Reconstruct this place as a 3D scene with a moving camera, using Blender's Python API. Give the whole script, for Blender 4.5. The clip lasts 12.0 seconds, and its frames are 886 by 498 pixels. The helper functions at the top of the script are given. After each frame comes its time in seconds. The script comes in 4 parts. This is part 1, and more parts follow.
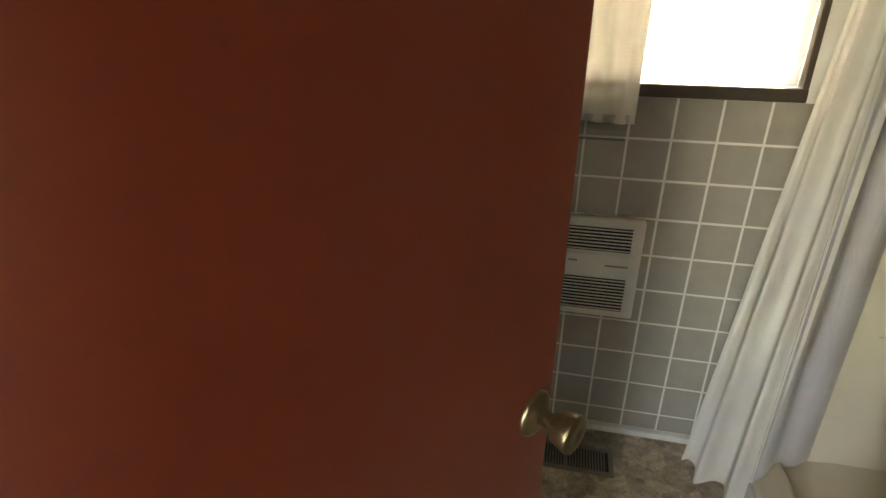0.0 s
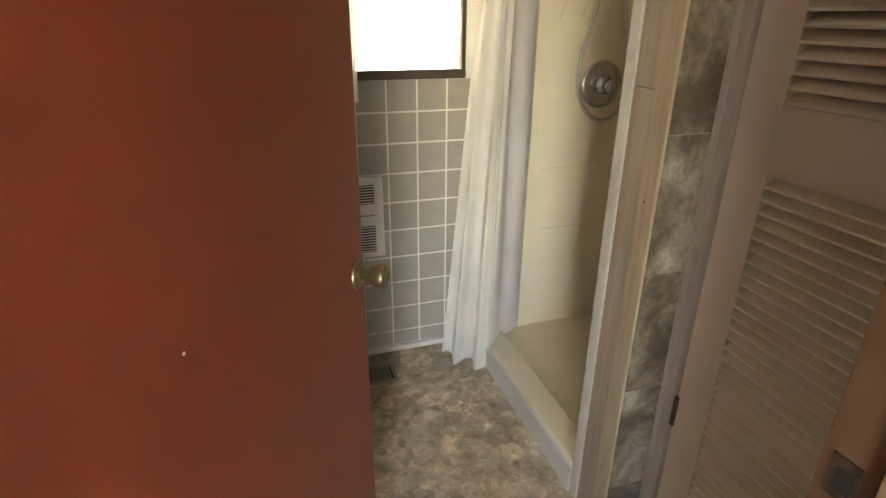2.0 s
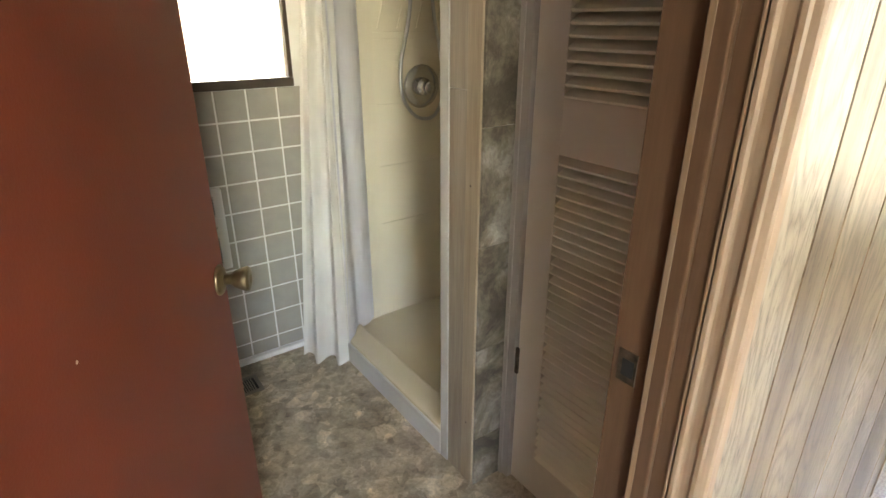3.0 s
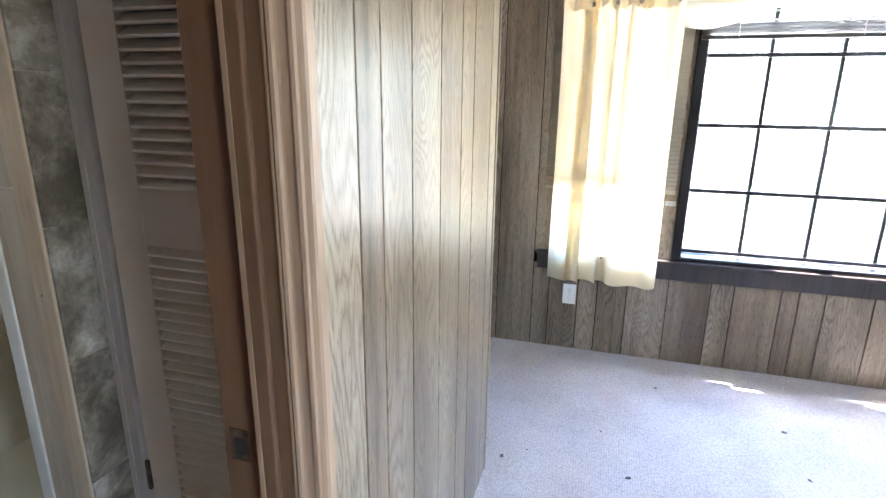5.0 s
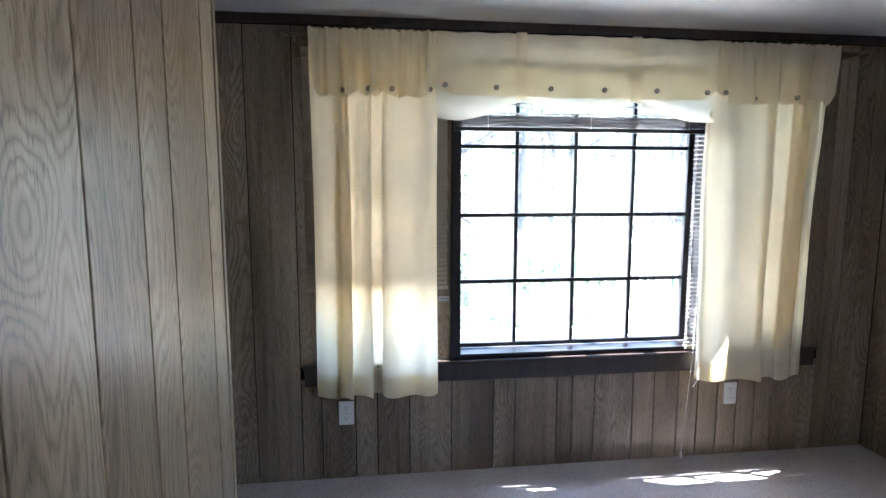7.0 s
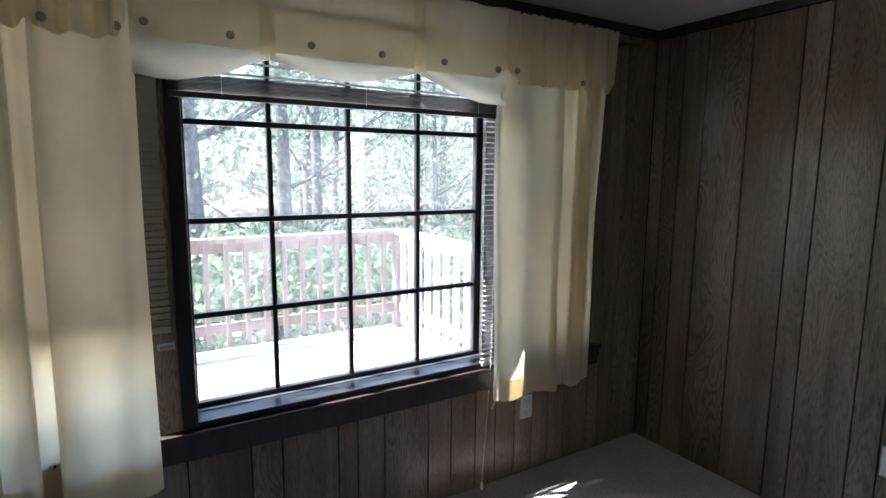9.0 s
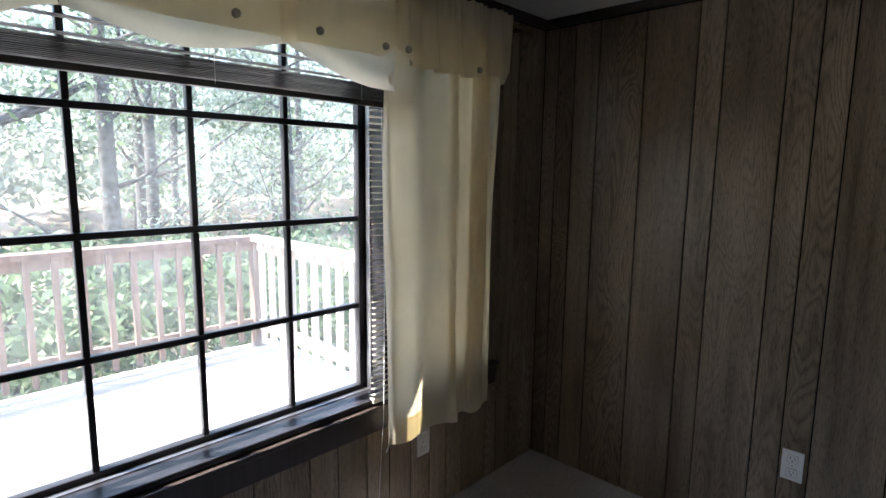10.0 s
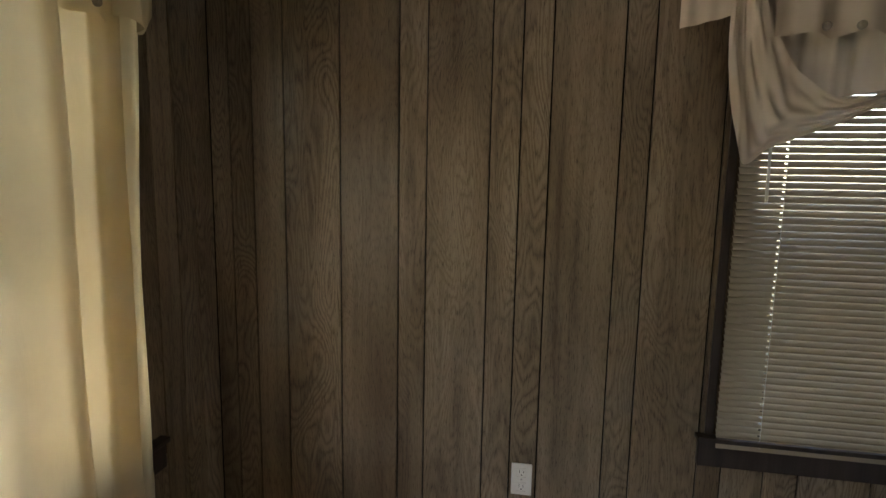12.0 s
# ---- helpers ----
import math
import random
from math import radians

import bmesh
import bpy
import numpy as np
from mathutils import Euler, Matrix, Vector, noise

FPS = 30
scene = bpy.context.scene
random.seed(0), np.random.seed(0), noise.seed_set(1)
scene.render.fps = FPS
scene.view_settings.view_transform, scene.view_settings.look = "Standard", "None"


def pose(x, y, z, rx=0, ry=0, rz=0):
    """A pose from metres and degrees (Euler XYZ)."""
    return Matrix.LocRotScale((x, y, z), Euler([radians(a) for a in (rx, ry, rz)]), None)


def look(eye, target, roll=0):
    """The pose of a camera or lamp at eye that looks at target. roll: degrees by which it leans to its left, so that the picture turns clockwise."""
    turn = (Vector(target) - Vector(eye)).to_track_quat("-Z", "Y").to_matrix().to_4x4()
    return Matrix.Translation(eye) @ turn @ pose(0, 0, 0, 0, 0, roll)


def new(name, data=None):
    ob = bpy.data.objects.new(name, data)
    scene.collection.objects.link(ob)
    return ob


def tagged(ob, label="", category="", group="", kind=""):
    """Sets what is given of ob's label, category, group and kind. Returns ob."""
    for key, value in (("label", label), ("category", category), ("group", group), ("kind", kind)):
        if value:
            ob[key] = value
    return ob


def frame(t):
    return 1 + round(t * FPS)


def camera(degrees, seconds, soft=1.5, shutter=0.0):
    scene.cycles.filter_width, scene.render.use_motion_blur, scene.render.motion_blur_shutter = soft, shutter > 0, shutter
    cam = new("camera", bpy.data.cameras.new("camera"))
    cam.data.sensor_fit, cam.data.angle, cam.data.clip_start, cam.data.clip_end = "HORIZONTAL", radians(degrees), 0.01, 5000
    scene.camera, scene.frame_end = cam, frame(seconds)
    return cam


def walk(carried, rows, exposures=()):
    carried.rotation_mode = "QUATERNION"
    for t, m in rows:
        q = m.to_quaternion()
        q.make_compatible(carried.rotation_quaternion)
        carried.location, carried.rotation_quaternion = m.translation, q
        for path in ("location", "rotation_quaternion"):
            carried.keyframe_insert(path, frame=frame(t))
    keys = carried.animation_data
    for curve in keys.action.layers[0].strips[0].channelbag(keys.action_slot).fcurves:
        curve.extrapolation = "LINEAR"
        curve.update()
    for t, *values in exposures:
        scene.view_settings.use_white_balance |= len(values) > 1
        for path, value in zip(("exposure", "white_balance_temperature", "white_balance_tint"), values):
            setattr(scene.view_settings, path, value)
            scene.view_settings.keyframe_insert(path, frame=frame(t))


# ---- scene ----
cam = camera(78.1, 12.0)
PATH = [
    (0, (0.475, 0.171, 1.31), (0.079, 1.956, 0.5), 0.6),
    (0.5, (0.466, 0.008, 1.295), (0.335, 1.839, 0.501), 0.7),
    (1, (0.454, -0.107, 1.296), (0.542, 1.73, 0.509), 0.5),
    (1.5, (0.412, -0.169, 1.304), (0.73, 1.643, 0.519), 0.3),
    (2, (0.338, -0.226, 1.307), (0.905, 1.525, 0.523), 0.5),
    (2.5, (0.281, -0.279, 1.321), (1.112, 1.362, 0.536), 0.3),
    (2.7, (0.268, -0.301, 1.325), (1.196, 1.288, 0.542), 0.1),
    (4.3, (0.26, -0.411, 1.347), (1.919, 0.505, 0.707), 0.8),
    (4.5, (0.261, -0.42, 1.353), (1.986, 0.387, 0.742), 0.7),
    (5, (0.285, -0.433, 1.365), (2.13, 0.12, 0.826), 0.6),
    (5.5, (0.336, -0.429, 1.378), (2.257, -0.095, 0.933), 0.4),
    (6, (0.439, -0.426, 1.39), (2.402, -0.292, 1.028), 0.2),
    (6.5, (0.575, -0.428, 1.394), (2.554, -0.493, 1.108), 0.2),
    (8.3, (1.115, -0.497, 1.395), (2.953, -1.241, 1.127), 0.2),
    (8.5, (1.183, -0.52, 1.408), (2.978, -1.356, 1.126), 0.4),
    (9, (1.328, -0.635, 1.413), (3.024, -1.657, 1.13), 0.5),
    (9.5, (1.502, -0.718, 1.413), (3.061, -1.939, 1.127), 0.6),
    (10, (1.701, -0.776, 1.416), (3.077, -2.199, 1.132), 0.7),
    (10.5, (1.834, -0.863, 1.415), (3.002, -2.461, 1.13), 0.7),
    (11, (1.946, -0.992, 1.405), (2.871, -2.742, 1.125), 0.7),
    (11.5, (1.961, -1.124, 1.42), (2.661, -2.976, 1.139), 0.8),
    (12, (2.026, -1.217, 1.405), (2.391, -3.165, 1.135), 1.0),
]
walk(cam, [(t, look(eye, target, roll)) for t, eye, target, roll in PATH],
     exposures=[(0, 5.5, 8400, 10), (1, 5.95, 8500, 10), (2.5, 6.1, 8000, 10), (4.5, 5.98, 6100, 10), (5.5, 5.55, 5600, 10), (6.5, 4.75, 5500, 10), (8.5, 3.0, 5600, 10), (10, 2.6, 6000, 10), (11.4, 2.42, 6400, 10), (12, 3.38, 7900, 8)])

# ---- light ----
world = bpy.data.worlds.new("sky")
scene.world = world
world.use_nodes = True
wn = world.node_tree
sky = wn.nodes.new("ShaderNodeTexSky")
sky.sky_type = "NISHITA"
sky.sun_disc = False
sky.sun_elevation = radians(57)
sky.sun_rotation = radians(22)
wn.links.new(sky.outputs[0], wn.nodes["Background"].inputs[0])
wn.nodes["Background"].inputs[1].default_value = 0.15
sun = new("sun", bpy.data.lights.new("sun", "SUN"))
sun.data.energy, sun.data.angle, sun.data.color = 5.0, radians(0.5), (1.0, 0.95, 0.87)
sun.matrix_world = look((6.4, 9.5, 16.0), (4.0, 3.5, 6.0))


def window_light(name, x, y, z, w, h, toward, power, colour):
    """An area lamp in a window's opening that stands in for the sky's light."""
    ob = new(name, bpy.data.lights.new(name, "AREA"))
    ob.data.shape, ob.data.size, ob.data.size_y, ob.data.energy, ob.data.color = "RECTANGLE", w, h, power, colour
    ob.matrix_world = look((x, y, z), (x + toward[0], y + toward[1], z))
    return ob


window_light("daylight_bath_window", 0.70, 1.84, 1.5, 0.62, 0.7, (0, -1), 0.4, (1.0, 0.97, 0.92))
window_light("daylight_main_window", 3.37, -1.41, 1.2, 1.15, 1.25, (-1, 0), 0.35, (0.93, 0.97, 1.0))
# Fill lamp in an added, unseen opening; brightens the hall and bathroom.
window_light("fill_unseen_window", -0.80, -3.18, 1.25, 0.95, 1.2, (0, 1), 1.0, (1.0, 0.97, 0.93))


# ---- materials ----
def mat(name):
    m = bpy.data.materials.new(name)
    m.use_nodes = True
    nt = m.node_tree
    return m, nt, nt.nodes["Principled BSDF"]


def nd(nt, kind, **inputs):
    n = nt.nodes.new(kind)
    for k, v in inputs.items():
        n.inputs[k.replace("_", " ")].default_value = v
    return n


def ramp(nt, src, stops):
    r = nt.nodes.new("ShaderNodeValToRGB")
    el = r.color_ramp.elements
    while len(el) < len(stops):
        el.new(0.5)
    for e, (p, c) in zip(el, stops):
        e.position, e.color = p, (*c, 1)
    nt.links.new(src, r.inputs[0])
    return r.outputs[0]


def mapped(nt, scale=(1, 1, 1), shift=True, what="Object"):
    tc = nt.nodes.new("ShaderNodeTexCoord")
    mp = nt.nodes.new("ShaderNodeMapping")
    mp.inputs["Scale"].default_value = scale
    nt.links.new(tc.outputs[what], mp.inputs[0])
    if shift:
        oi = nt.nodes.new("ShaderNodeObjectInfo")
        mul = nt.nodes.new("ShaderNodeMath")
        mul.operation = "MULTIPLY"
        mul.inputs[1].default_value = 37.0
        nt.links.new(oi.outputs["Random"], mul.inputs[0])
        nt.links.new(mul.outputs[0], mp.inputs["Location"])
    return mp.outputs[0]


def bump(nt, bsdf, height, strength=0.2, distance=0.002):
    b = nt.nodes.new("ShaderNodeBump")
    b.inputs["Strength"].default_value, b.inputs["Distance"].default_value = strength, distance
    nt.links.new(height, b.inputs["Height"])
    nt.links.new(b.outputs[0], bsdf.inputs["Normal"])


def mixc(nt, fac, a, b, mode="MIX"):
    m = nt.nodes.new("ShaderNodeMix")
    m.data_type, m.blend_type = "RGBA", mode
    for s, v in ((m.inputs[0], fac), (m.inputs[6], a), (m.inputs[7], b)):
        if hasattr(v, "is_linked"):
            nt.links.new(v, s)
        elif isinstance(v, (int, float)):
            s.default_value = v
        else:
            s.default_value = (*v, 1)
    return m.outputs[2]


def noise_tex(nt, vec, scale, detail=4, rough=0.55, dist=0.0):
    n = nd(nt, "ShaderNodeTexNoise", Scale=scale, Detail=detail, Roughness=rough, Distortion=dist)
    nt.links.new(vec, n.inputs["Vector"])
    return n.outputs[0]


def plain(name, colour, rough=0.5, metal=0.0, vary=0.12, scale=9.0, bumps=0.08, fine=180.0, spec=0.5):
    """Painted, moulded or cast surface: soft blotches and a fine relief."""
    m, nt, b = mat(name)
    v = mapped(nt)
    n1 = noise_tex(nt, v, scale)
    lo, hi = [tuple(min(1, c * f) for c in colour) for f in (1 - vary, 1 + vary)]
    nt.links.new(ramp(nt, n1, [(0.3, lo), (0.7, hi)]), b.inputs["Base Color"])
    b.inputs["Roughness"].default_value, b.inputs["Metallic"].default_value = rough, metal
    b.inputs["Specular IOR Level"].default_value = spec
    bump(nt, b, noise_tex(nt, v, fine, 2), bumps)
    return m


def panelling(name, dark, mid, light, rough=0.3):
    """Printed wood-grain panelling: oval cathedral figure on some planks, straight grain on others, short dark pores."""
    m, nt, b = mat(name)
    oi = nt.nodes.new("ShaderNodeObjectInfo")

    def op(kind, a, c=None):
        n = nt.nodes.new("ShaderNodeMath")
        n.operation = kind
        for s, v in zip(n.inputs, (a, c)):
            if hasattr(v, "is_linked"):
                nt.links.new(v, s)
            elif v is not None:
                s.default_value = v
        return n.outputs[0]
    v = mapped(nt, (1, 1, 0.2))
    v2 = mapped(nt, (1, 1, 0.035))
    v3 = mapped(nt, (1, 1, 0.09))
    field = noise_tex(nt, v, 8.0, 1.3, 0.4, 0.5)
    wobble = noise_tex(nt, v3, 70.0, 3, 0.6)
    rings = op("PINGPONG", op("ADD", op("MULTIPLY", field, 27.0), op("MULTIPLY", wobble, 1.0)), 0.5)
    straight = noise_tex(nt, v2, 34.0, 5, 0.62, 0.3)
    patch = noise_tex(nt, v, 4.0, 3, 0.5)
    pore = noise_tex(nt, v3, 330.0, 3, 0.7)
    tone = ramp(nt, patch, [(0.3, dark), (0.5, mid), (0.7, light)])
    oval = ramp(nt, rings, [(0.0, (0.30, 0.26, 0.22)), (0.14, (0.70, 0.67, 0.63)), (0.32, (1.0, 1.0, 1.0)), (0.5, (1.12, 1.11, 1.1))])
    stripe = ramp(nt, straight, [(0.3, (0.50, 0.46, 0.42)), (0.45, (0.92, 0.91, 0.9)), (0.68, (1.14, 1.13, 1.12))])
    figured = ramp(nt, op("FRACT", op("MULTIPLY", oi.outputs["Random"], 7.0)), [(0.15, (0.25, 0.25, 0.25)), (0.5, (0.85, 0.85, 0.85))])
    c = mixc(nt, 0.68, tone, mixc(nt, figured, stripe, oval), "MULTIPLY")
    c = mixc(nt, 0.3, c, stripe, "MULTIPLY")
    c = mixc(nt, 0.75, c, ramp(nt, pore, [(0.34, (0.28, 0.25, 0.22)), (0.46, (1.0, 1.0, 1.0)), (0.7, (1.1, 1.1, 1.09))]), "MULTIPLY")
    c = mixc(nt, 0.6, c, ramp(nt, oi.outputs["Random"], [(0.0, (0.78, 0.73, 0.68)), (0.5, (1.0, 0.98, 0.94)), (1.0, (1.14, 1.15, 1.15))]), "MULTIPLY")
    nt.links.new(c, b.inputs["Base Color"])
    b.inputs["Roughness"].default_value = rough
    b.inputs["Specular IOR Level"].default_value = 0.34
    bump(nt, b, pore, 0.06, 0.001)
    return m


def bare_wood(name, dark, light, axis_scale=(1, 1, 0.06), rough=0.6, coat=0.0):
    m, nt, b = mat(name)
    v = mapped(nt, axis_scale)
    g = noise_tex(nt, v, 28.0, 6, 0.6, 0.4)
    f = noise_tex(nt, v, 160.0, 3)
    c = ramp(nt, g, [(0.3, dark), (0.65, light)])
    c = mixc(nt, 0.35, c, ramp(nt, f, [(0.35, (0.7, 0.66, 0.6)), (0.6, (1, 1, 1))]), "MULTIPLY")
    nt.links.new(c, b.inputs["Base Color"])
    b.inputs["Roughness"].default_value, b.inputs["Coat Weight"].default_value = rough, coat
    bump(nt, b, f, 0.1, 0.001)
    return m


def stone_print(name, scale=1.0, tone=1.0, rough=0.38, broken=0.5, spread=1.0):
    """Vinyl printed as clouded grey-brown stone: soft drifts, broken chips and fine specks."""
    m, nt, b = mat(name)
    v = mapped(nt, (scale, scale, scale))
    drift = noise_tex(nt, v, 6.5, 6, 0.66, 0.5)
    c = ramp(nt, drift, [(0.5 + (0.28 - 0.5) * spread, tuple(tone * q for q in (0.13, 0.104, 0.075))), (0.5 + (0.44 - 0.5) * spread, tuple(tone * q for q in (0.25, 0.207, 0.155))), (0.5 + (0.55 - 0.5) * spread, tuple(tone * q for q in (0.33, 0.28, 0.217))), (0.5 + (0.72 - 0.5) * spread, tuple(tone * q for q in (0.50, 0.455, 0.39)))])
    nw = nd(nt, "ShaderNodeTexNoise", Scale=9.0, Detail=5.0, Roughness=0.65)
    nt.links.new(v, nw.inputs["Vector"])
    add = mixc(nt, 0.07, v, nw.outputs["Color"], "ADD")
    vor = nd(nt, "ShaderNodeTexVoronoi", Scale=15.0, Randomness=1.0)
    nt.links.new(add, vor.inputs["Vector"])
    c = mixc(nt, broken, c, ramp(nt, vor.outputs["Color"], [(0.15, (0.62, 0.59, 0.55)), (0.38, (0.95, 0.93, 0.9)), (0.68, (1.08, 1.06, 1.03)), (0.85, (1.75, 1.72, 1.66))]), "MULTIPLY")
    chips = nd(nt, "ShaderNodeTexVoronoi", Scale=34.0, Randomness=1.0)
    nt.links.new(add, chips.inputs["Vector"])
    c = mixc(nt, broken, c, ramp(nt, chips.outputs["Color"], [(0.12, (0.42, 0.39, 0.36)), (0.3, (0.92, 0.91, 0.89)), (0.75, (1.05, 1.04, 1.02)), (0.92, (1.6, 1.58, 1.54))]), "MULTIPLY")
    fine = noise_tex(nt, v, 38.0, 8, 0.8, 0.8)
    c = mixc(nt, 0.75, c, ramp(nt, fine, [(0.33, (0.48, 0.46, 0.43)), (0.52, (1.0, 1.0, 0.99)), (0.68, (1.25, 1.24, 1.22))]), "MULTIPLY")
    nt.links.new(c, b.inputs["Base Color"])
    b.inputs["Roughness"].default_value = rough
    bump(nt, b, fine, 0.12, 0.001)
    return m


def cloth(name, colour, through_light=0.45, weave=900.0, stain=0.05, glow=(1.0, 1.0, 1.0), gaps=0.0):
    m, nt, b = mat(name)
    v = mapped(nt)
    n = noise_tex(nt, v, 5.0, 4)
    lo = tuple(c * (1 - stain * 2) for c in colour)
    col = ramp(nt, n, [(0.3, lo), (0.65, colour)])
    w = noise_tex(nt, v, weave, 2)
    nt.links.new(col, b.inputs["Base Color"])
    b.inputs["Roughness"].default_value = 0.9
    b.inputs["Specular IOR Level"].default_value = 0.15
    crease = noise_tex(nt, mapped(nt, (1, 1, 0.3)), 16.0, 4, 0.5, 0.6)
    rise = nt.nodes.new("ShaderNodeMath")
    rise.operation = "MULTIPLY_ADD"
    rise.inputs[1].default_value = 0.06
    nt.links.new(w, rise.inputs[0])
    nt.links.new(crease, rise.inputs[2])
    bump(nt, b, rise.outputs[0], 0.5, 0.012)
    tr = nt.nodes.new("ShaderNodeBsdfTranslucent")
    nt.links.new(mixc(nt, 1.0, col, glow, "MULTIPLY"), tr.inputs[0])
    mx = nt.nodes.new("ShaderNodeMixShader")
    mx.inputs[0].default_value = through_light
    nt.links.new(b.outputs[0], mx.inputs[1])
    nt.links.new(tr.outputs[0], mx.inputs[2])
    last = mx
    if gaps:
        see = nt.nodes.new("ShaderNodeBsdfTransparent")
        last = nt.nodes.new("ShaderNodeMixShader")
        last.inputs[0].default_value = gaps
        nt.links.new(mx.outputs[0], last.inputs[1])
        nt.links.new(see.outputs[0], last.inputs[2])
    nt.links.new(last.outputs[0], nt.nodes["Material Output"].inputs[0])
    return m


def clear_glass(name, tint=(1, 1, 1), gloss=0.06, veil=0.0):
    """Pane: see-through, a little glossy, with a scattering veil for dirty glass and glare."""
    m, nt, b = mat(name)
    t = nt.nodes.new("ShaderNodeBsdfTransparent")
    t.inputs[0].default_value = (*tint, 1)
    g = nt.nodes.new("ShaderNodeBsdfGlossy")
    g.inputs["Roughness"].default_value = 0.02
    mx = nt.nodes.new("ShaderNodeMixShader")
    mx.inputs[0].default_value = gloss
    nt.links.new(t.outputs[0], mx.inputs[1])
    nt.links.new(g.outputs[0], mx.inputs[2])
    last = mx
    # Whitens the view outdoors, so the glare is put into the pane itself.
    if veil:
        tr = nt.nodes.new("ShaderNodeBsdfTranslucent")
        tr.inputs[0].default_value = (0.9, 0.9, 0.9, 1)
        v = mapped(nt)
        film = ramp(nt, noise_tex(nt, v, 6.0, 5), [(0.3, (veil * 0.6,) * 3), (0.75, (veil * 1.5,) * 3)])
        last = nt.nodes.new("ShaderNodeMixShader")
        nt.links.new(film, last.inputs[0])
        nt.links.new(mx.outputs[0], last.inputs[1])
        nt.links.new(tr.outputs[0], last.inputs[2])
    nt.links.new(last.outputs[0], nt.nodes["Material Output"].inputs[0])
    return m


PANEL = panelling("panelling", (0.155, 0.115, 0.077), (0.26, 0.203, 0.143), (0.37, 0.305, 0.23))
GROOVE = plain("groove", (0.008, 0.007, 0.006), 0.9, spec=0.05)
DARK_TRIM = bare_wood("dark_trim", (0.03, 0.02, 0.017), (0.055, 0.04, 0.035), rough=0.35)
JAMB_WORN = bare_wood("jamb_worn", (0.22, 0.14, 0.085), (0.31, 0.21, 0.135), rough=0.5)
JAMB_BROWN = bare_wood("jamb_brown", (0.085, 0.044, 0.024), (0.13, 0.07, 0.038), rough=0.45)
CASING = bare_wood("casing_wood", (0.31, 0.205, 0.13), (0.45, 0.315, 0.215), rough=0.5)
PINE_YELLOW = bare_wood("pine_stud", (0.27, 0.195, 0.125), (0.36, 0.275, 0.19), rough=0.6)
PINE = bare_wood("pine_post", (0.24, 0.185, 0.13), (0.34, 0.275, 0.205), rough=0.6)
DOOR_RED = plain("door_paint", (0.185, 0.036, 0.017), 0.34, vary=0.05, scale=3.0, bumps=0.1, fine=240)
WHITE = plain("white_paint", (0.78, 0.76, 0.72), 0.5, vary=0.04)
CEIL = plain("ceiling_paint", (0.74, 0.73, 0.72), 0.8, vary=0.03, bumps=0.3, fine=120)
TILE = plain("tile_glaze", (0.35, 0.318, 0.267), 0.3, vary=0.07, scale=14, bumps=0.05)
GROUT = plain("grout", (0.78, 0.76, 0.71), 0.8, vary=0.06)
TAUPE = plain("louvre_paint", (0.68, 0.61, 0.50), 0.45, vary=0.05, scale=4)
# Same paint as the door, lightened for light falling on the upturned slats.
LOUVRE_LIT = plain("louvre_paint_lit", (0.82, 0.77, 0.64), 0.45, vary=0.05, scale=4)
CASE_GREY = plain("case_paint", (0.34, 0.295, 0.255), 0.5, vary=0.06)
EDGE_WHITE = plain("edge_paint", (0.43, 0.40, 0.36), 0.5, vary=0.08)
CASE_PALE = plain("curb_paint", (0.52, 0.49, 0.46), 0.5, vary=0.06)
FIBRE = plain("fibreglass", (0.74, 0.66, 0.50), 0.22, vary=0.04, scale=3, bumps=0.02)
BRASS = plain("aged_brass", (0.27, 0.22, 0.135), 0.4, 1.0, vary=0.25, scale=40)
CHROME = plain("chrome", (0.62, 0.62, 0.62), 0.16, 1.0, vary=0.05)
OLD_METAL = plain("tarnished_metal", (0.10, 0.075, 0.055), 0.5, 0.8, vary=0.5, scale=60)
STEEL = plain("hose_steel", (0.5, 0.49, 0.47), 0.32, 1.0, vary=0.1)
BRONZE = plain("bronze_frame", (0.085, 0.065, 0.05), 0.4, 0.6, vary=0.15)
SASH = plain("sash_paint", (0.016, 0.014, 0.016), 0.3, vary=0.2, scale=20, spec=0.4)
TRACK_GLINT = plain("aluminium_track_glint", (0.30, 0.29, 0.30), 0.35, 0.9, vary=0.15, scale=30)
PLASTIC = plain("white_plastic", (0.76, 0.74, 0.70), 0.35, vary=0.03)
BLACK = plain("black_slot", (0.012, 0.012, 0.012), 0.6)
CREAM = cloth("cream_cloth", (0.89, 0.82, 0.665), 0.56, glow=(1.0, 0.95, 0.79), gaps=0.012)
PINK_CREAM = cloth("pinkish_cream_cloth", (0.74, 0.64, 0.52), 0.12)
SHEER = cloth("cream_lining", (0.88, 0.83, 0.68), 0.55)
SHEEN_WHITE = cloth("sheen_white", (0.84, 0.82, 0.84), 0.3, 300.0, 0.02)
LINEN = cloth("linen_white", (0.84, 0.81, 0.75), 0.22, 170.0, 0.06)
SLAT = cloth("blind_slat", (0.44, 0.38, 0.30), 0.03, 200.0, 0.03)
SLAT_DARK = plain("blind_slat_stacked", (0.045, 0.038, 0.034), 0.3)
SLAT_SIDE = cloth("blind_slat_side", (0.60, 0.55, 0.46), 0.2, 200.0, 0.03)
BUTTON = plain("button", (0.33, 0.29, 0.23), 0.4, vary=0.3, scale=60)
GLASS = clear_glass("pane_glass", veil=0.042)
CLEAR_PLASTIC = clear_glass("clear_plastic", (0.72, 0.76, 0.84), 0.12)
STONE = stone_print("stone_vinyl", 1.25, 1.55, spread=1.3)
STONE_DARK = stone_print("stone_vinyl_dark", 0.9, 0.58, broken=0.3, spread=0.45)
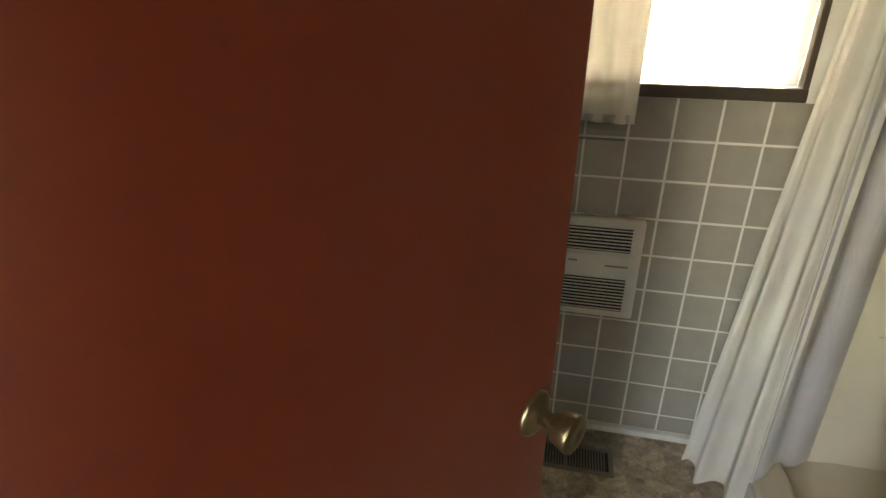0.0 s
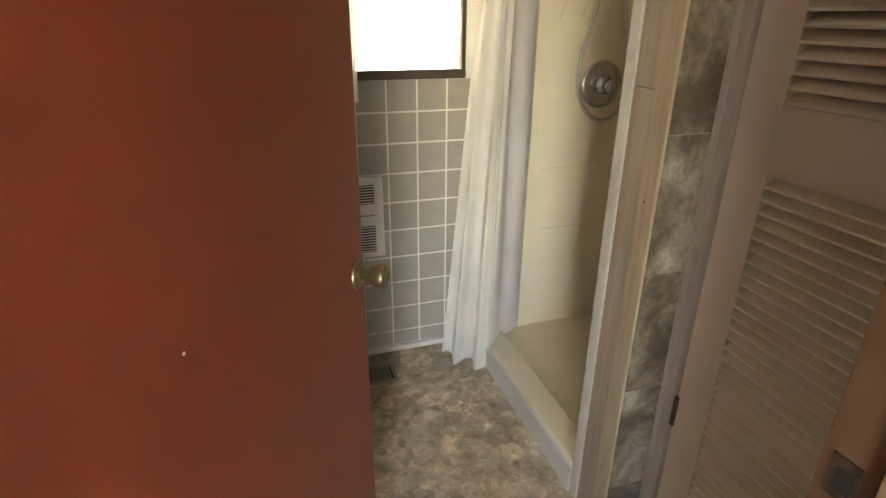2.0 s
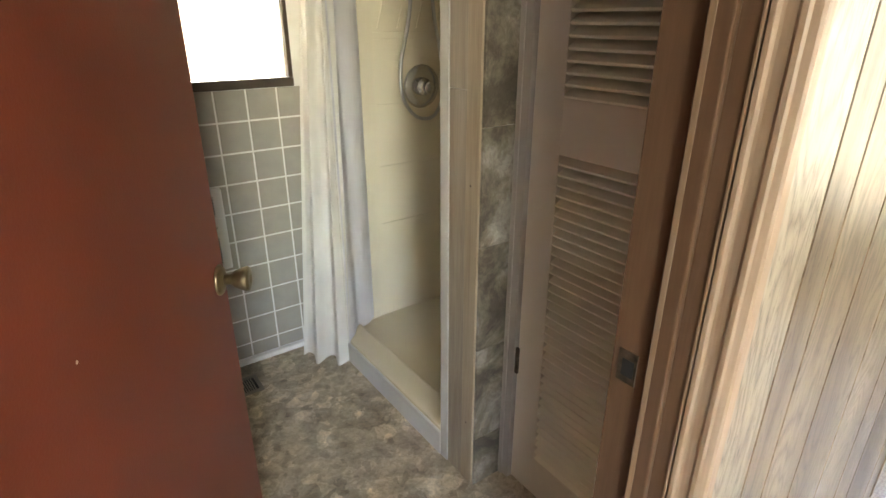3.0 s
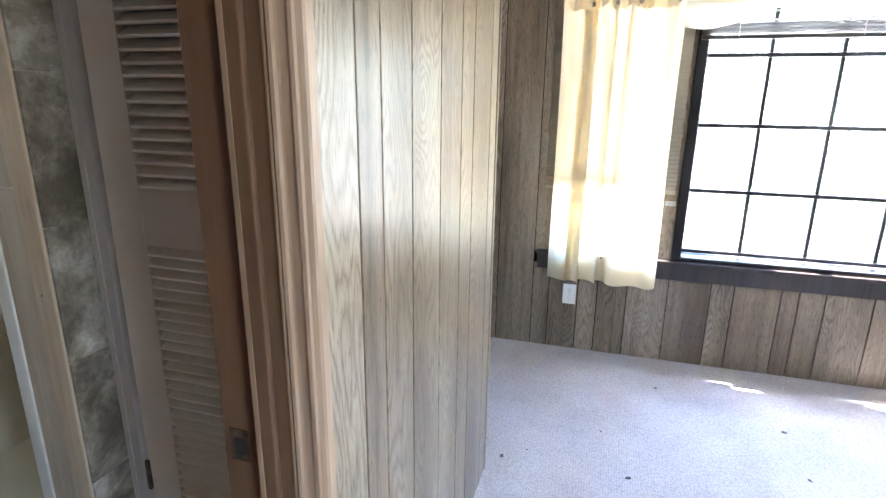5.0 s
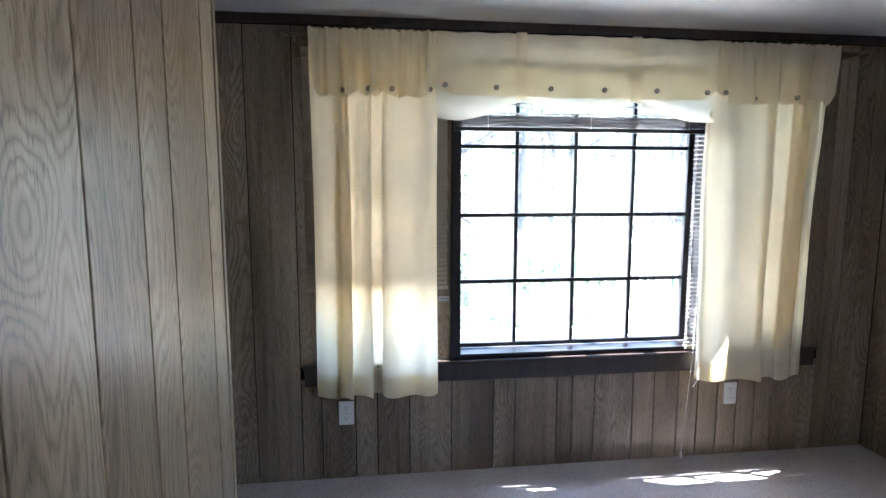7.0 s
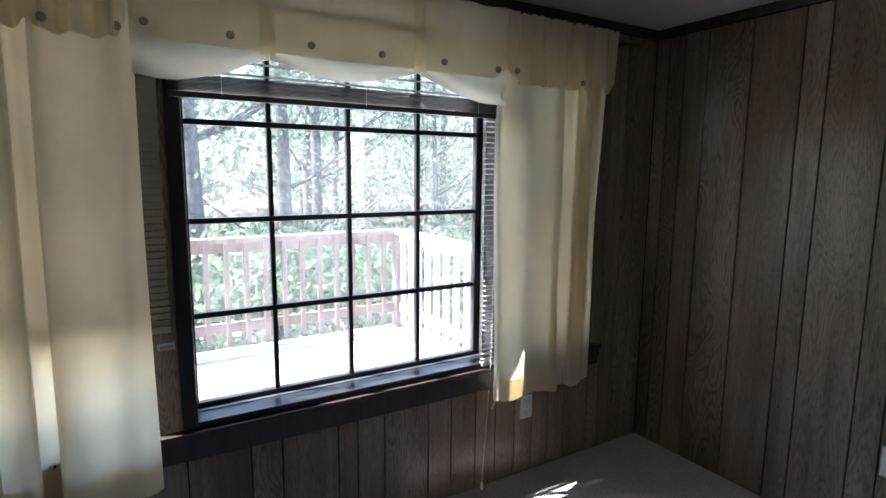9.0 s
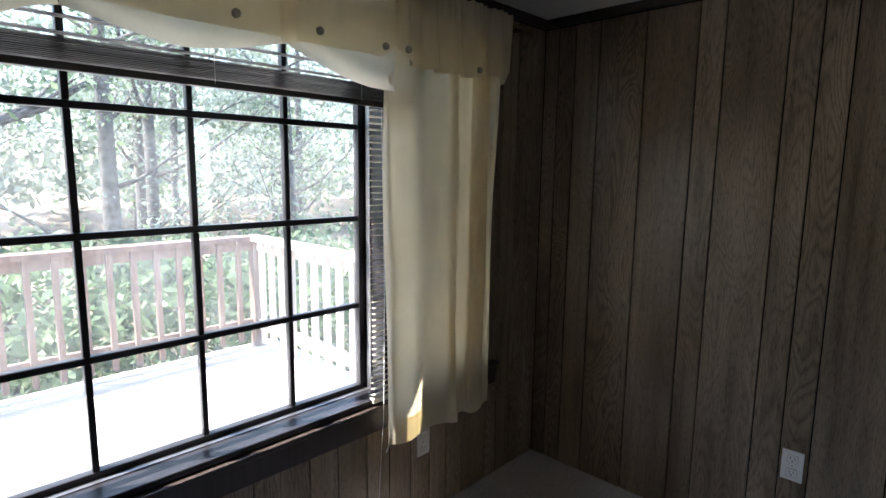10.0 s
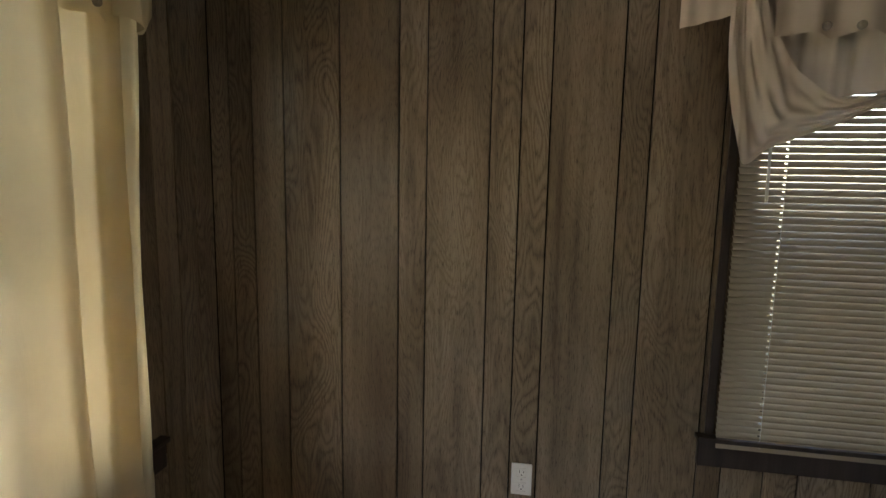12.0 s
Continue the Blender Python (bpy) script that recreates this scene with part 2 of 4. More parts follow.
VENT = plain("vent_enamel", (0.24, 0.215, 0.18), 0.4)
DECK = bare_wood("deck_board", (0.46, 0.42, 0.38), (0.62, 0.58, 0.53), (1, 0.06, 1), 0.7)
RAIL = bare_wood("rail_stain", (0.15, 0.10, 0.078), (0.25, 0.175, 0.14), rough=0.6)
RAIL_PALE = bare_wood("rail_pale_wood", (0.52, 0.46, 0.4), (0.66, 0.6, 0.54), rough=0.7)
BARK = plain("bark", (0.10, 0.09, 0.08), 0.9, vary=0.5, scale=12, bumps=0.6, fine=40)
SIDING = plain("siding", (0.55, 0.53, 0.5), 0.6)


def frosted(name):
    m, nt, b = mat(name)
    v = mapped(nt)
    b.inputs["Base Color"].default_value = (0.66, 0.64, 0.58, 1)
    b.inputs["Roughness"].default_value = 0.5
    tr = nt.nodes.new("ShaderNodeBsdfTranslucent")
    tr.inputs[0].default_value = (0.38, 0.37, 0.34, 1)
    mx = nt.nodes.new("ShaderNodeMixShader")
    mx.inputs[0].default_value = 0.6
    bump(nt, b, noise_tex(nt, v, 60.0, 2), 0.1)
    nt.links.new(b.outputs[0], mx.inputs[1])
    nt.links.new(tr.outputs[0], mx.inputs[2])
    nt.links.new(mx.outputs[0], nt.nodes["Material Output"].inputs[0])
    return m


FROST = frosted("frosted_pane")


def carpet():
    m, nt, b = mat("carpet")
    v = mapped(nt, shift=False)
    n1 = noise_tex(nt, v, 3.0, 4)
    loops = nd(nt, "ShaderNodeTexVoronoi", Scale=105.0, Randomness=0.45)
    nt.links.new(v, loops.inputs["Vector"])
    c = ramp(nt, n1, [(0.3, (0.50, 0.465, 0.455)), (0.7, (0.62, 0.585, 0.575))])
    # Shade in the gaps between loops is put into the colour.
    c = mixc(nt, 0.6, c, ramp(nt, loops.outputs["Distance"], [(0.2, (1.06, 1.05, 1.05)), (0.75, (0.5, 0.48, 0.47))]), "MULTIPLY")
    nt.links.new(c, b.inputs["Base Color"])
    b.inputs["Roughness"].default_value = 0.95
    b.inputs["Specular IOR Level"].default_value = 0.1
    inv = nt.nodes.new("ShaderNodeMath")
    inv.operation = "SUBTRACT"
    inv.inputs[0].default_value = 1.0
    nt.links.new(loops.outputs["Distance"], inv.inputs[1])
    bump(nt, b, inv.outputs[0], 0.6, 0.004)
    return m


CARPET = carpet()


def leaf_mat(name, dark, light):
    m, nt, b = mat(name)
    gi = nt.nodes.new("ShaderNodeNewGeometry")
    col = ramp(nt, gi.outputs["Random Per Island"], [(0.0, dark), (1.0, light)])
    nt.links.new(col, b.inputs["Base Color"])
    b.inputs["Roughness"].default_value = 0.55
    tr = nt.nodes.new("ShaderNodeBsdfTranslucent")
    nt.links.new(col, tr.inputs[0])
    mx = nt.nodes.new("ShaderNodeMixShader")
    mx.inputs[0].default_value = 0.4
    nt.links.new(b.outputs[0], mx.inputs[1])
    nt.links.new(tr.outputs[0], mx.inputs[2])
    nt.links.new(mx.outputs[0], nt.nodes["Material Output"].inputs[0])
    return m


# Leaf tones are lightened so that glare and haze sit in the colour.
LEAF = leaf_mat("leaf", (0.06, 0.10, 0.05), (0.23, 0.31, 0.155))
LEAF_WASHED = leaf_mat("leaf_washed", (0.17, 0.21, 0.16), (0.40, 0.45, 0.34))
LITTER = plain("leaf_litter", (0.17, 0.13, 0.09), 0.9, vary=0.4, scale=8, bumps=0.6, fine=30)


# ---- mesh helpers ----
def box(bm, x0, x1, y0, y1, z0, z1, bevel=0.0, m=None):
    vs = [bm.verts.new((x, y, z)) for x in (x0, x1) for y in (y0, y1) for z in (z0, z1)]
    if m is not None:
        for v in vs:
            v.co = m @ v.co
    fs = [bm.faces.new([vs[i] for i in f]) for f in ((0, 1, 3, 2), (4, 6, 7, 5), (0, 4, 5, 1), (2, 3, 7, 6), (0, 2, 6, 4), (1, 5, 7, 3))]
    if bevel:
        es = list({e for f in fs for e in f.edges})
        bmesh.ops.bevel(bm, geom=es, offset=bevel, segments=2, affect="EDGES", profile=0.6)
    return vs


def lathe(bm, profile, m, seg=24):
    """profile: (radius, height) pairs along local z, placed by m."""
    rings = []
    for r, h in profile:
        if r < 1e-6:
            rings.append([bm.verts.new(m @ Vector((0, 0, h)))])
        else:
            rings.append([bm.verts.new(m @ Vector((r * math.cos(2 * math.pi * i / seg), r * math.sin(2 * math.pi * i / seg), h))) for i in range(seg)])
    for a, b in zip(rings, rings[1:]):
        for i in range(seg):
            j = (i + 1) % seg
            q = [a[i % len(a)], a[j % len(a)], b[j % len(b)], b[i % len(b)]]
            q = [v for k, v in enumerate(q) if v not in q[:k]]
            if len(q) > 2:
                bm.faces.new(q)


def tube(bm, pts, r, seg=10):
    """A round tube along points; r is one radius or one for each point."""
    rs = r if isinstance(r, (list, tuple)) else [r] * len(pts)
    pts = [Vector(p) for p in pts]
    rings = []
    for i, p in enumerate(pts):
        d = (pts[min(i + 1, len(pts) - 1)] - pts[max(i - 1, 0)]).normalized()
        a = d.orthogonal().normalized() if i == 0 else (a - d * a.dot(d)).normalized()
        b = d.cross(a)
        rings.append([bm.verts.new(p + rs[i] * (a * math.cos(2 * math.pi * k / seg) + b * math.sin(2 * math.pi * k / seg))) for k in range(seg)])
    for u, v in zip(rings, rings[1:]):
        for k in range(seg):
            bm.faces.new([u[k], u[(k + 1) % seg], v[(k + 1) % seg], v[k]])
    bm.faces.new(rings[0][::-1])
    bm.faces.new(rings[-1])


def sheet(bm, fn, nu, nv):
    """A grid surface from fn(u, v), u and v from 0 to 1."""
    g = [[bm.verts.new(fn(i / nu, j / nv)) for j in range(nv + 1)] for i in range(nu + 1)]
    for i in range(nu):
        for j in range(nv):
            bm.faces.new([g[i][j], g[i + 1][j], g[i + 1][j + 1], g[i][j + 1]])


def mesh_of(name, bm, material, smooth=False):
    bmesh.ops.recalc_face_normals(bm, faces=bm.faces)
    me = bpy.data.meshes.new(name)
    bm.to_mesh(me)
    bm.free()
    me.materials.append(material)
    if smooth:
        for p in me.polygons:
            p.use_smooth = True
    return me


def part(name, bm, material, parent=None, label="", smooth=False):
    ob = new(name, mesh_of(name, bm, material, smooth))
    ob.parent = parent
    if label:
        tagged(ob, label)
    return ob


def box_part(name, dims, material, parent=None, label="", bevel=0.0):
    bm = bmesh.new()
    box(bm, *dims, bevel)
    return part(name, bm, material, parent, label)


def thing(name, x, y, z, label, category, group="", kind=""):
    ob = new(name)
    ob.location = (x, y, z)
    ob.empty_display_size = 0.05
    bpy.context.view_layer.update()
    return tagged(ob, label, category, group, kind)


def adopt(parent):
    """Parts are built in world places: undo the offset of their thing."""
    inv = Matrix.Translation(parent.location).inverted()
    for c in parent.children:
        c.matrix_parent_inverse = inv


def structure(name, bm, material, label, category):
    return tagged(part(name, bm, material), label, category, kind="structure")


def boxes(name, dims, material, label, category, bevel=0.0):
    bm = bmesh.new()
    for d in dims:
        box(bm, *d, bevel)
    return structure(name, bm, material, label, category)

# ---- structure ----
CEILING = 2.105
boxes("floor_carpet", [(-1.7, 3.22, -3.02, -0.01, -0.06, 0.0), (2.0, 3.22, -0.01, 1.95, -0.06, 0.0)], CARPET,
      "pale grey-pink looped carpet, sunlit by the window", "carpet")
boxes("floor_bathroom", [(-0.62, 1.26, -0.01, 1.75, -0.06, 0.0)], STONE, "grey-brown stone-print vinyl bathroom floor", "floor")
boxes("ceiling", [(-1.7, 3.36, -3.16, 2.0, CEILING, CEILING + 0.06)], CEIL, "white painted ceiling", "ceiling")


def wall_with_openings(name, axis, at0, at1, lo, hi, openings, material, label):
    """A thick wall along axis ('x' or 'y') from lo to hi, with openings (a, b, z0, z1)."""
    bm = bmesh.new()

    def piece(a, b, z0, z1):
        if b - a > 1e-4 and z1 - z0 > 1e-4:
            if axis == "y":
                box(bm, at0, at1, a, b, z0, z1)
            else:
                box(bm, a, b, at0, at1, z0, z1)
    edge = lo
    for a, b, z0, z1 in sorted(openings):
        piece(edge, a, 0, CEILING)
        piece(a, b, 0, z0)
        piece(a, b, z1, CEILING)
        edge = b
    piece(edge, hi, 0, CEILING)
    return structure(name, bm, material, label, "wall")


WIN_Z0, WIN_Z1 = 0.565, 1.92
EAST_OPEN = [(-0.70, -0.20, WIN_Z0, WIN_Z1), (-2.06, -0.79, WIN_Z0, WIN_Z1), (-2.53, -2.14, WIN_Z0, WIN_Z1)]
# The first opening is added out of view to let in fill light.
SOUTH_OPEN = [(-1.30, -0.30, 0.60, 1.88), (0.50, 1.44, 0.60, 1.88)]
wall_east = wall_with_openings("wall_east", "y", 3.212, 3.36, -3.15, 2.0, EAST_OPEN, GROOVE, "brown wood-grain panelled wall with grooved planks")
wall_south = wall_with_openings("wall_south", "x", -3.15, -3.007, -1.7, 3.212, SOUTH_OPEN, GROOVE, "dark brown wood-grain panelled wall with grooved planks")
wall_hall = wall_with_openings("wall_hall", "x", -0.073, 0.085, -1.7, 2.038, [(0.095, 0.90, 0.0, 2.0)], GROOVE, "wood-grain panelled wall beside the bathroom doorway")
wall_closet = boxes("wall_closet", [(1.975, 2.038, 0.085, 2.0, 0, CEILING)], GROOVE, "panelled back wall of the closet and shower", "wall")
boxes("wall_north", [(2.0, 3.36, 1.93, 2.0, 0, CEILING)], WHITE, "plain end wall of the room", "wall")
boxes("wall_west", [(-1.76, -1.7, -3.15, 0.0, 0, CEILING)], PANEL, "plain end wall of the room", "wall")
boxes("wall_bath_west", [(-0.68, -0.62, 0.085, 1.85, 0, CEILING)], WHITE, "plain painted bathroom wall", "wall")
wall_bath = wall_with_openings("wall_bath_north", "x", 1.723, 1.85, -0.62, 1.96, [(0.36, 1.035, 1.105, 1.88)], GROUT, "bathroom wall with taupe square tiles and white grout")
wall_shower_side = wall_with_openings("wall_closet_front", "y", 1.211, 1.26, 0.085, 0.664, [(0.125, 0.614, 0.0, 1.98)], CASE_GREY, "narrow wall beside the louvred closet door")
boxes("wall_shower_near", [(1.166, 1.975, 0.6645, 0.722, 0, CEILING)], WHITE, "partition between closet and shower", "wall")


def plank(width, height, axis, cache={}):
    """A grooved plank: flat face with chamfered long edges, origin at its middle."""
    key = (round(width, 3), round(height, 3), axis)
    if key not in cache:
        w, h, c, d = width / 2 - 0.0025, height / 2, 0.0009, 0.007
        prof = [(-w, d), (-w, c), (-w + c, 0), (w - c, 0), (w, c), (w, d)]
        verts, faces = [], []
        for z in (-h, h):
            verts += [((p[1], p[0], z) if axis == "y" else (p[0], p[1], z)) for p in prof]
        faces = [(i, i + 1, i + 7, i + 6) for i in range(5)]
        me = bpy.data.meshes.new("plank")
        me.from_pydata(verts, [], faces)
        bm = bmesh.new()
        bm.from_mesh(me)
        bmesh.ops.recalc_face_normals(bm, faces=bm.faces)
        flat = max(bm.faces, key=lambda f: f.calc_area())
        want = Vector((-1, 0, 0)) if axis == "y" else Vector((0, -1, 0))
        if flat.normal.dot(want) < 0:
            bmesh.ops.reverse_faces(bm, faces=bm.faces)
        bm.to_mesh(me)
        bm.free()
        me.materials.append(PANEL)
        cache[key] = me
    return cache[key]


def planks(wall, axis, face, cuts, openings, flip=False, z0=0.0, z1=2.06):
    """Planks between cuts along axis, in front of the wall; short ones above and below its openings."""
    cuts = sorted(cuts)
    for a, b in zip(cuts, cuts[1:]):
        cover = [o for o in openings if a < o[1] - 0.01 and b > o[0] + 0.01]
        spans = [(z0, z1)] if not cover else [(z0, cover[0][2] - 0.01), (cover[0][3], z1)]
        for s0, s1 in spans:
            if s1 - s0 < 0.03:
                continue
            ob = new("plank", plank(b - a, s1 - s0, axis))
            mid = (a + b) / 2
            ob.location = (face, mid, (s0 + s1) / 2) if axis == "y" else (mid, face, (s0 + s1) / 2)
            if flip:
                ob.rotation_euler = (0, 0, math.pi)
            ob.parent = wall


# ---- bathroom door frame ----
jamb = thing("door_frame", 0.88, 0.0, 0.0, "brown stained bathroom door frame with pale wood edge", "door frame", kind="structure")
box_part("jamb", (0.882, 0.90, -0.033, 0.09, 0, 2.0), JAMB_BROWN, jamb, "reddish brown jamb", 0.002)
box_part("jamb", (0.095, 0.113, -0.09, 0.09, 0, 2.0), JAMB_BROWN, jamb, bevel=0.002)
box_part("head_jamb", (0.113, 0.882, -0.09, 0.09, 1.985, 2.003), JAMB_BROWN, jamb, bevel=0.002)
box_part("stop", (0.870, 0.882, -0.006, 0.026, 0, 1.985), JAMB_BROWN, jamb, "worn door stop", 0.003)
box_part("worn_edge", (0.8690, 0.8705, 0.015, 0.0235, 0, 1.985), JAMB_WORN, jamb, "pale worn edge", 0.001)
box_part("worn_edge", (0.8795, 0.8825, -0.0325, -0.0285, 0, 1.985), JAMB_WORN, jamb, "pale worn edge", 0.001)
bm = bmesh.new()
prof = [(-0.0332, 0.0), (-0.036, -0.005), (-0.042, -0.0055), (-0.046, -0.003), (-0.050, -0.0025), (-0.062, -0.004), (-0.066, -0.0065), (-0.072, -0.0065), (-0.075, -0.004), (-0.083, -0.002), (-0.086, 0.001), (-0.086, 0.018), (-0.0332, 0.018)]
for y, dx in prof:
    for z in (0, 2.06):
        bm.verts.new((0.884 + dx, y, z))
bm.verts.ensure_lookup_table()
for i in range(len(prof)):
    j = (i + 1) % len(prof)
    bm.faces.new([bm.verts[2 * i], bm.verts[2 * j], bm.verts[2 * j + 1], bm.verts[2 * i + 1]])
part("casing", bm, CASING, jamb, "pale moulded wood casing")
strike = box_part("strike_plate", (0.8800, 0.8835, 0.046, 0.078, 0.828, 0.882), OLD_METAL, jamb, "tarnished strike plate", 0.0008)
box_part("latch_hole", (0.8792, 0.8800, 0.050, 0.070, 0.84, 0.868), BLACK, strike)
adopt(jamb)

# ---- red door ----
door = thing("door", 0.113, 0.09, 0.0, "dark red painted flush door, half open", "door")
dm = Matrix.Translation((0.113, 0.09, 0)) @ Matrix.Rotation(math.atan2(0.868, 0.496), 4, "Z")
bm = bmesh.new()
box(bm, 0.004, 0.759, 0.0, 0.035, 0.008, 1.975, 0.0015, dm)
slab = part("slab", bm, DOOR_RED, door)
out = dm @ Matrix.Translation((0.720, 0.0, 0.856)) @ Matrix.Scale(0.92, 4) @ Matrix.Rotation(math.pi / 2, 4, "X")
bm = bmesh.new()
lathe(bm, [(0, 0.012), (0.0115, 0.012), (0.0115, 0.026), (0.015, 0.030), (0.020, 0.036), (0.0245, 0.048), (0.0275, 0.060), (0.0255, 0.0645), (0.010, 0.066), (0.009, 0.0645), (0, 0.0645)], out, 32)
knob = part("knob", bm, BRASS, door, "aged brass door knob", smooth=True)
bm = bmesh.new()
lathe(bm, [(0, 0), (0.033, 0), (0.034, 0.003), (0.030, 0.008), (0.018, 0.012), (0.011, 0.013), (0, 0.013)], out, 32)
part("rose", bm, BRASS, knob, smooth=True)
bm = bmesh.new()
box(bm, 0.7590, 0.7602, 0.006, 0.030, 0.822, 0.882, 0.0, dm)
part("latch_plate", bm, BRASS, door, "brass latch plate")
bm = bmesh.new()
for x, z in ((0.241, 0.990),):
    lathe(bm, [(0, 0.0004), (0.0022, 0.0003), (0.0024, -0.0002)], dm @ Matrix.Translation((x, -0.0003, z)) @ Matrix.Rotation(math.pi / 2, 4, "X"), 8)
part("paint_chips", bm, WHITE, door, "pale chips in the paint")
for z in (0.25, 1.0, 1.75):
    bm = bmesh.new()
    tube(bm, [dm @ Vector((0.0, -0.004, z - 0.04)), dm @ Vector((0.0, -0.004, z + 0.04))], 0.005, 8)
    part("hinge", bm, BRASS, door)
adopt(door)

# ---- bathroom fittings ----
boxes("baseboard_bath", [(-0.62, 1.06, 1.700, 1.7225, 0.0, 0.022)], WHITE, "white quarter-round trim under the tiles", "trim", 0.004)

window_1 = thing("window_1", 0.70, 1.72, 1.105, "bronze aluminium bathroom window with frosted white pane", "window", kind="structure")
bm = bmesh.new()
box(bm, 0.36, 1.042, 1.700, 1.76, 1.103, 1.135, 0.002)
part("window_sill", bm, BRONZE, window_1)
for a, b, z0, z1 in ((1.026, 1.042, 1.135, 1.90), (0.36, 0.376, 1.135, 1.90), (0.376, 1.026, 1.868, 1.90)):
    box_part("window_frame", (a, b, 1.704, 1.76, z0, z1), BRONZE, window_1, bevel=0.002)
pane = box_part("pane", (0.378, 1.024, 1.735, 1.741, 1.137, 1.866), FROST, window_1, "frosted white pane")
adopt(window_1)

bath_curtain = thing("window_curtain", 0.5, 1.67, 1.04, "short white lace curtain at the bathroom window", "curtain")
bm = bmesh.new()
sheet(bm, lambda u, v: Vector((0.34 + 0.306 * u, 1.672 + 0.010 * math.sin(u * 34 + 0.6 * math.sin(v * 5)), 1.13 + 0.80 * v)), 60, 10)
part("lace_panel", bm, LINEN, bath_curtain, smooth=True)
bm = bmesh.new()
sheet(bm, lambda u, v: Vector((0.34 + 0.307 * u, 1.669 + 0.010 * math.sin(u * 34), 1.035 + 0.012 * (1 - u) + 0.105 * v)), 60, 4)
part("hem", bm, LINEN, bath_curtain, smooth=True)
bm = bmesh.new()
tube(bm, [(0.33, 1.68, 1.92), (1.05, 1.68, 1.92)], 0.006)
part("rod", bm, WHITE, bath_curtain)
adopt(bath_curtain)

holder = thing("plastic_deflector", 0.56, 1.70, 0.98, "clear plastic air deflector under the bathroom curtain", "deflector")
bm = bmesh.new()
sheet(bm, lambda u, v: Vector((0.40 + 0.232 * u, 1.716 - 0.05 * math.sin(v * 1.5), 0.985 + 0.075 * v)), 8, 10)
part("shell", bm, CLEAR_PLASTIC, holder, smooth=True)
bm = bmesh.new()
box(bm, 0.40, 0.632, 1.713, 1.7165, 0.982, 0.988)
part("flange", bm, CLEAR_PLASTIC, holder)
adopt(holder)

heater = thing("wall_heater", 0.58, 1.70, 0.45, "white metal electric wall heater with louvred grilles", "heater")
box_part("body", (0.42, 0.724, 1.690, 1.7165, 0.449, 0.764), PLASTIC, heater, bevel=0.008)
box_part("panel", (0.432, 0.712, 1.686, 1.691, 0.590, 0.655), PLASTIC, heater, bevel=0.0015)
for z0, z1, n in ((0.665, 0.738, 7), (0.472, 0.578, 10)):
    recess = box_part("grille_recess", (0.44, 0.690, 1.6885, 1.6905, z0, z1), BLACK, heater)
    for i in range(n):
        z = z0 + (i + 0.5) * (z1 - z0) / n
        bm = bmesh.new()
        box(bm, 0.44, 0.690, 1.6855, 1.6885, z - 0.0016, z + 0.0016)
        part("slat", bm, PLASTIC, recess)
box_part("badge", (0.625, 0.690, 1.6852, 1.6862, 0.618, 0.624), CASE_GREY, heater)
box_part("badge", (0.52, 0.545, 1.6852, 1.6862, 0.628, 0.634), CASE_GREY, heater)
adopt(heater)

vent = thing("floor_vent", 0.58, 1.55, 0.0, "taupe metal floor register set in the vinyl", "vent")
bm = bmesh.new()
for d in ((0.42, 0.722, 1.498, 1.512), (0.42, 0.722, 1.598, 1.612), (0.42, 0.434, 1.512, 1.598), (0.708, 0.722, 1.512, 1.598), (0.570, 0.578, 1.512, 1.598)):
    box(bm, *d, 0.0, 0.006, 0.001)
part("rim", bm, VENT, vent)
box_part("duct", (0.434, 0.708, 1.512, 1.598, 0.0005, 0.002), BLACK, vent)
for i in range(30):
    x = 0.440 + i * 0.0088
    if abs(x - 0.574) > 0.006:
        bm = bmesh.new()
        box(bm, x - 0.0022, x + 0.0022, 1.512, 1.598, 0.002, 0.0048)
        part("fin", bm, VENT, vent)
adopt(vent)

# ---- shower ----
shower = thing("shower_stall", 1.5, 1.2, 0.0, "cream fibreglass shower stall with low curb", "shower")
bm = bmesh.new()
box(bm, 1.086, 1.188, 0.722, 1.60, 0.0, 0.098, 0.010)
part("curb", bm, FIBRE, shower)
box_part("curb_face", (1.077, 1.086, 0.821, 1.60, 0.0, 0.088), CASE_PALE, shower, "grey painted board on the curb front", 0.002)
box_part("pan", (1.186, 1.97, 0.722, 1.70, 0.0, 0.050), FIBRE, shower)


def surround(u, v):
    """End wall with a broad rounded front column and a rounded back corner."""
    pts = [(1.075, 1.47), (1.10, 1.52), (1.15, 1.575), (1.21, 1.62), (1.28, 1.65), (1.36, 1.662), (1.6, 1.664), (1.84, 1.66), (1.92, 1.63), (1.96, 1.56), (1.965, 1.3), (1.965, 0.725)]
    k = min(u * (len(pts) - 1), len(pts) - 1.0001)
    i, f = int(k), k - int(k)
    return Vector((pts[i][0] * (1 - f) + pts[i + 1][0] * f, pts[i][1] * (1 - f) + pts[i + 1][1] * f, 0.05 + v * 2.05))


bm = bmesh.new()
sheet(bm, surround, 55, 4)
part("surround", bm, FIBRE, shower, smooth=True)
for z in (0.50, 0.755, 1.01, 1.26, 1.285, 1.55, 1.80):
    bm = bmesh.new()
    box(bm, 1.36, 1.86, 1.6595, 1.664, z - 0.002, z + 0.002, 0.0008)
    part("moulded_rib", bm, FIBRE, shower)
for k in range(5):
    bm = bmesh.new()
    tube(bm, [(1.38 + 0.09 * k + 0.02 * t, 1.661, 1.30 + 0.05 * t + 0.012 * t * t) for t in range(5)], 0.0025, 6)
    part("moulded_leaf", bm, FIBRE, shower)
adopt(shower)

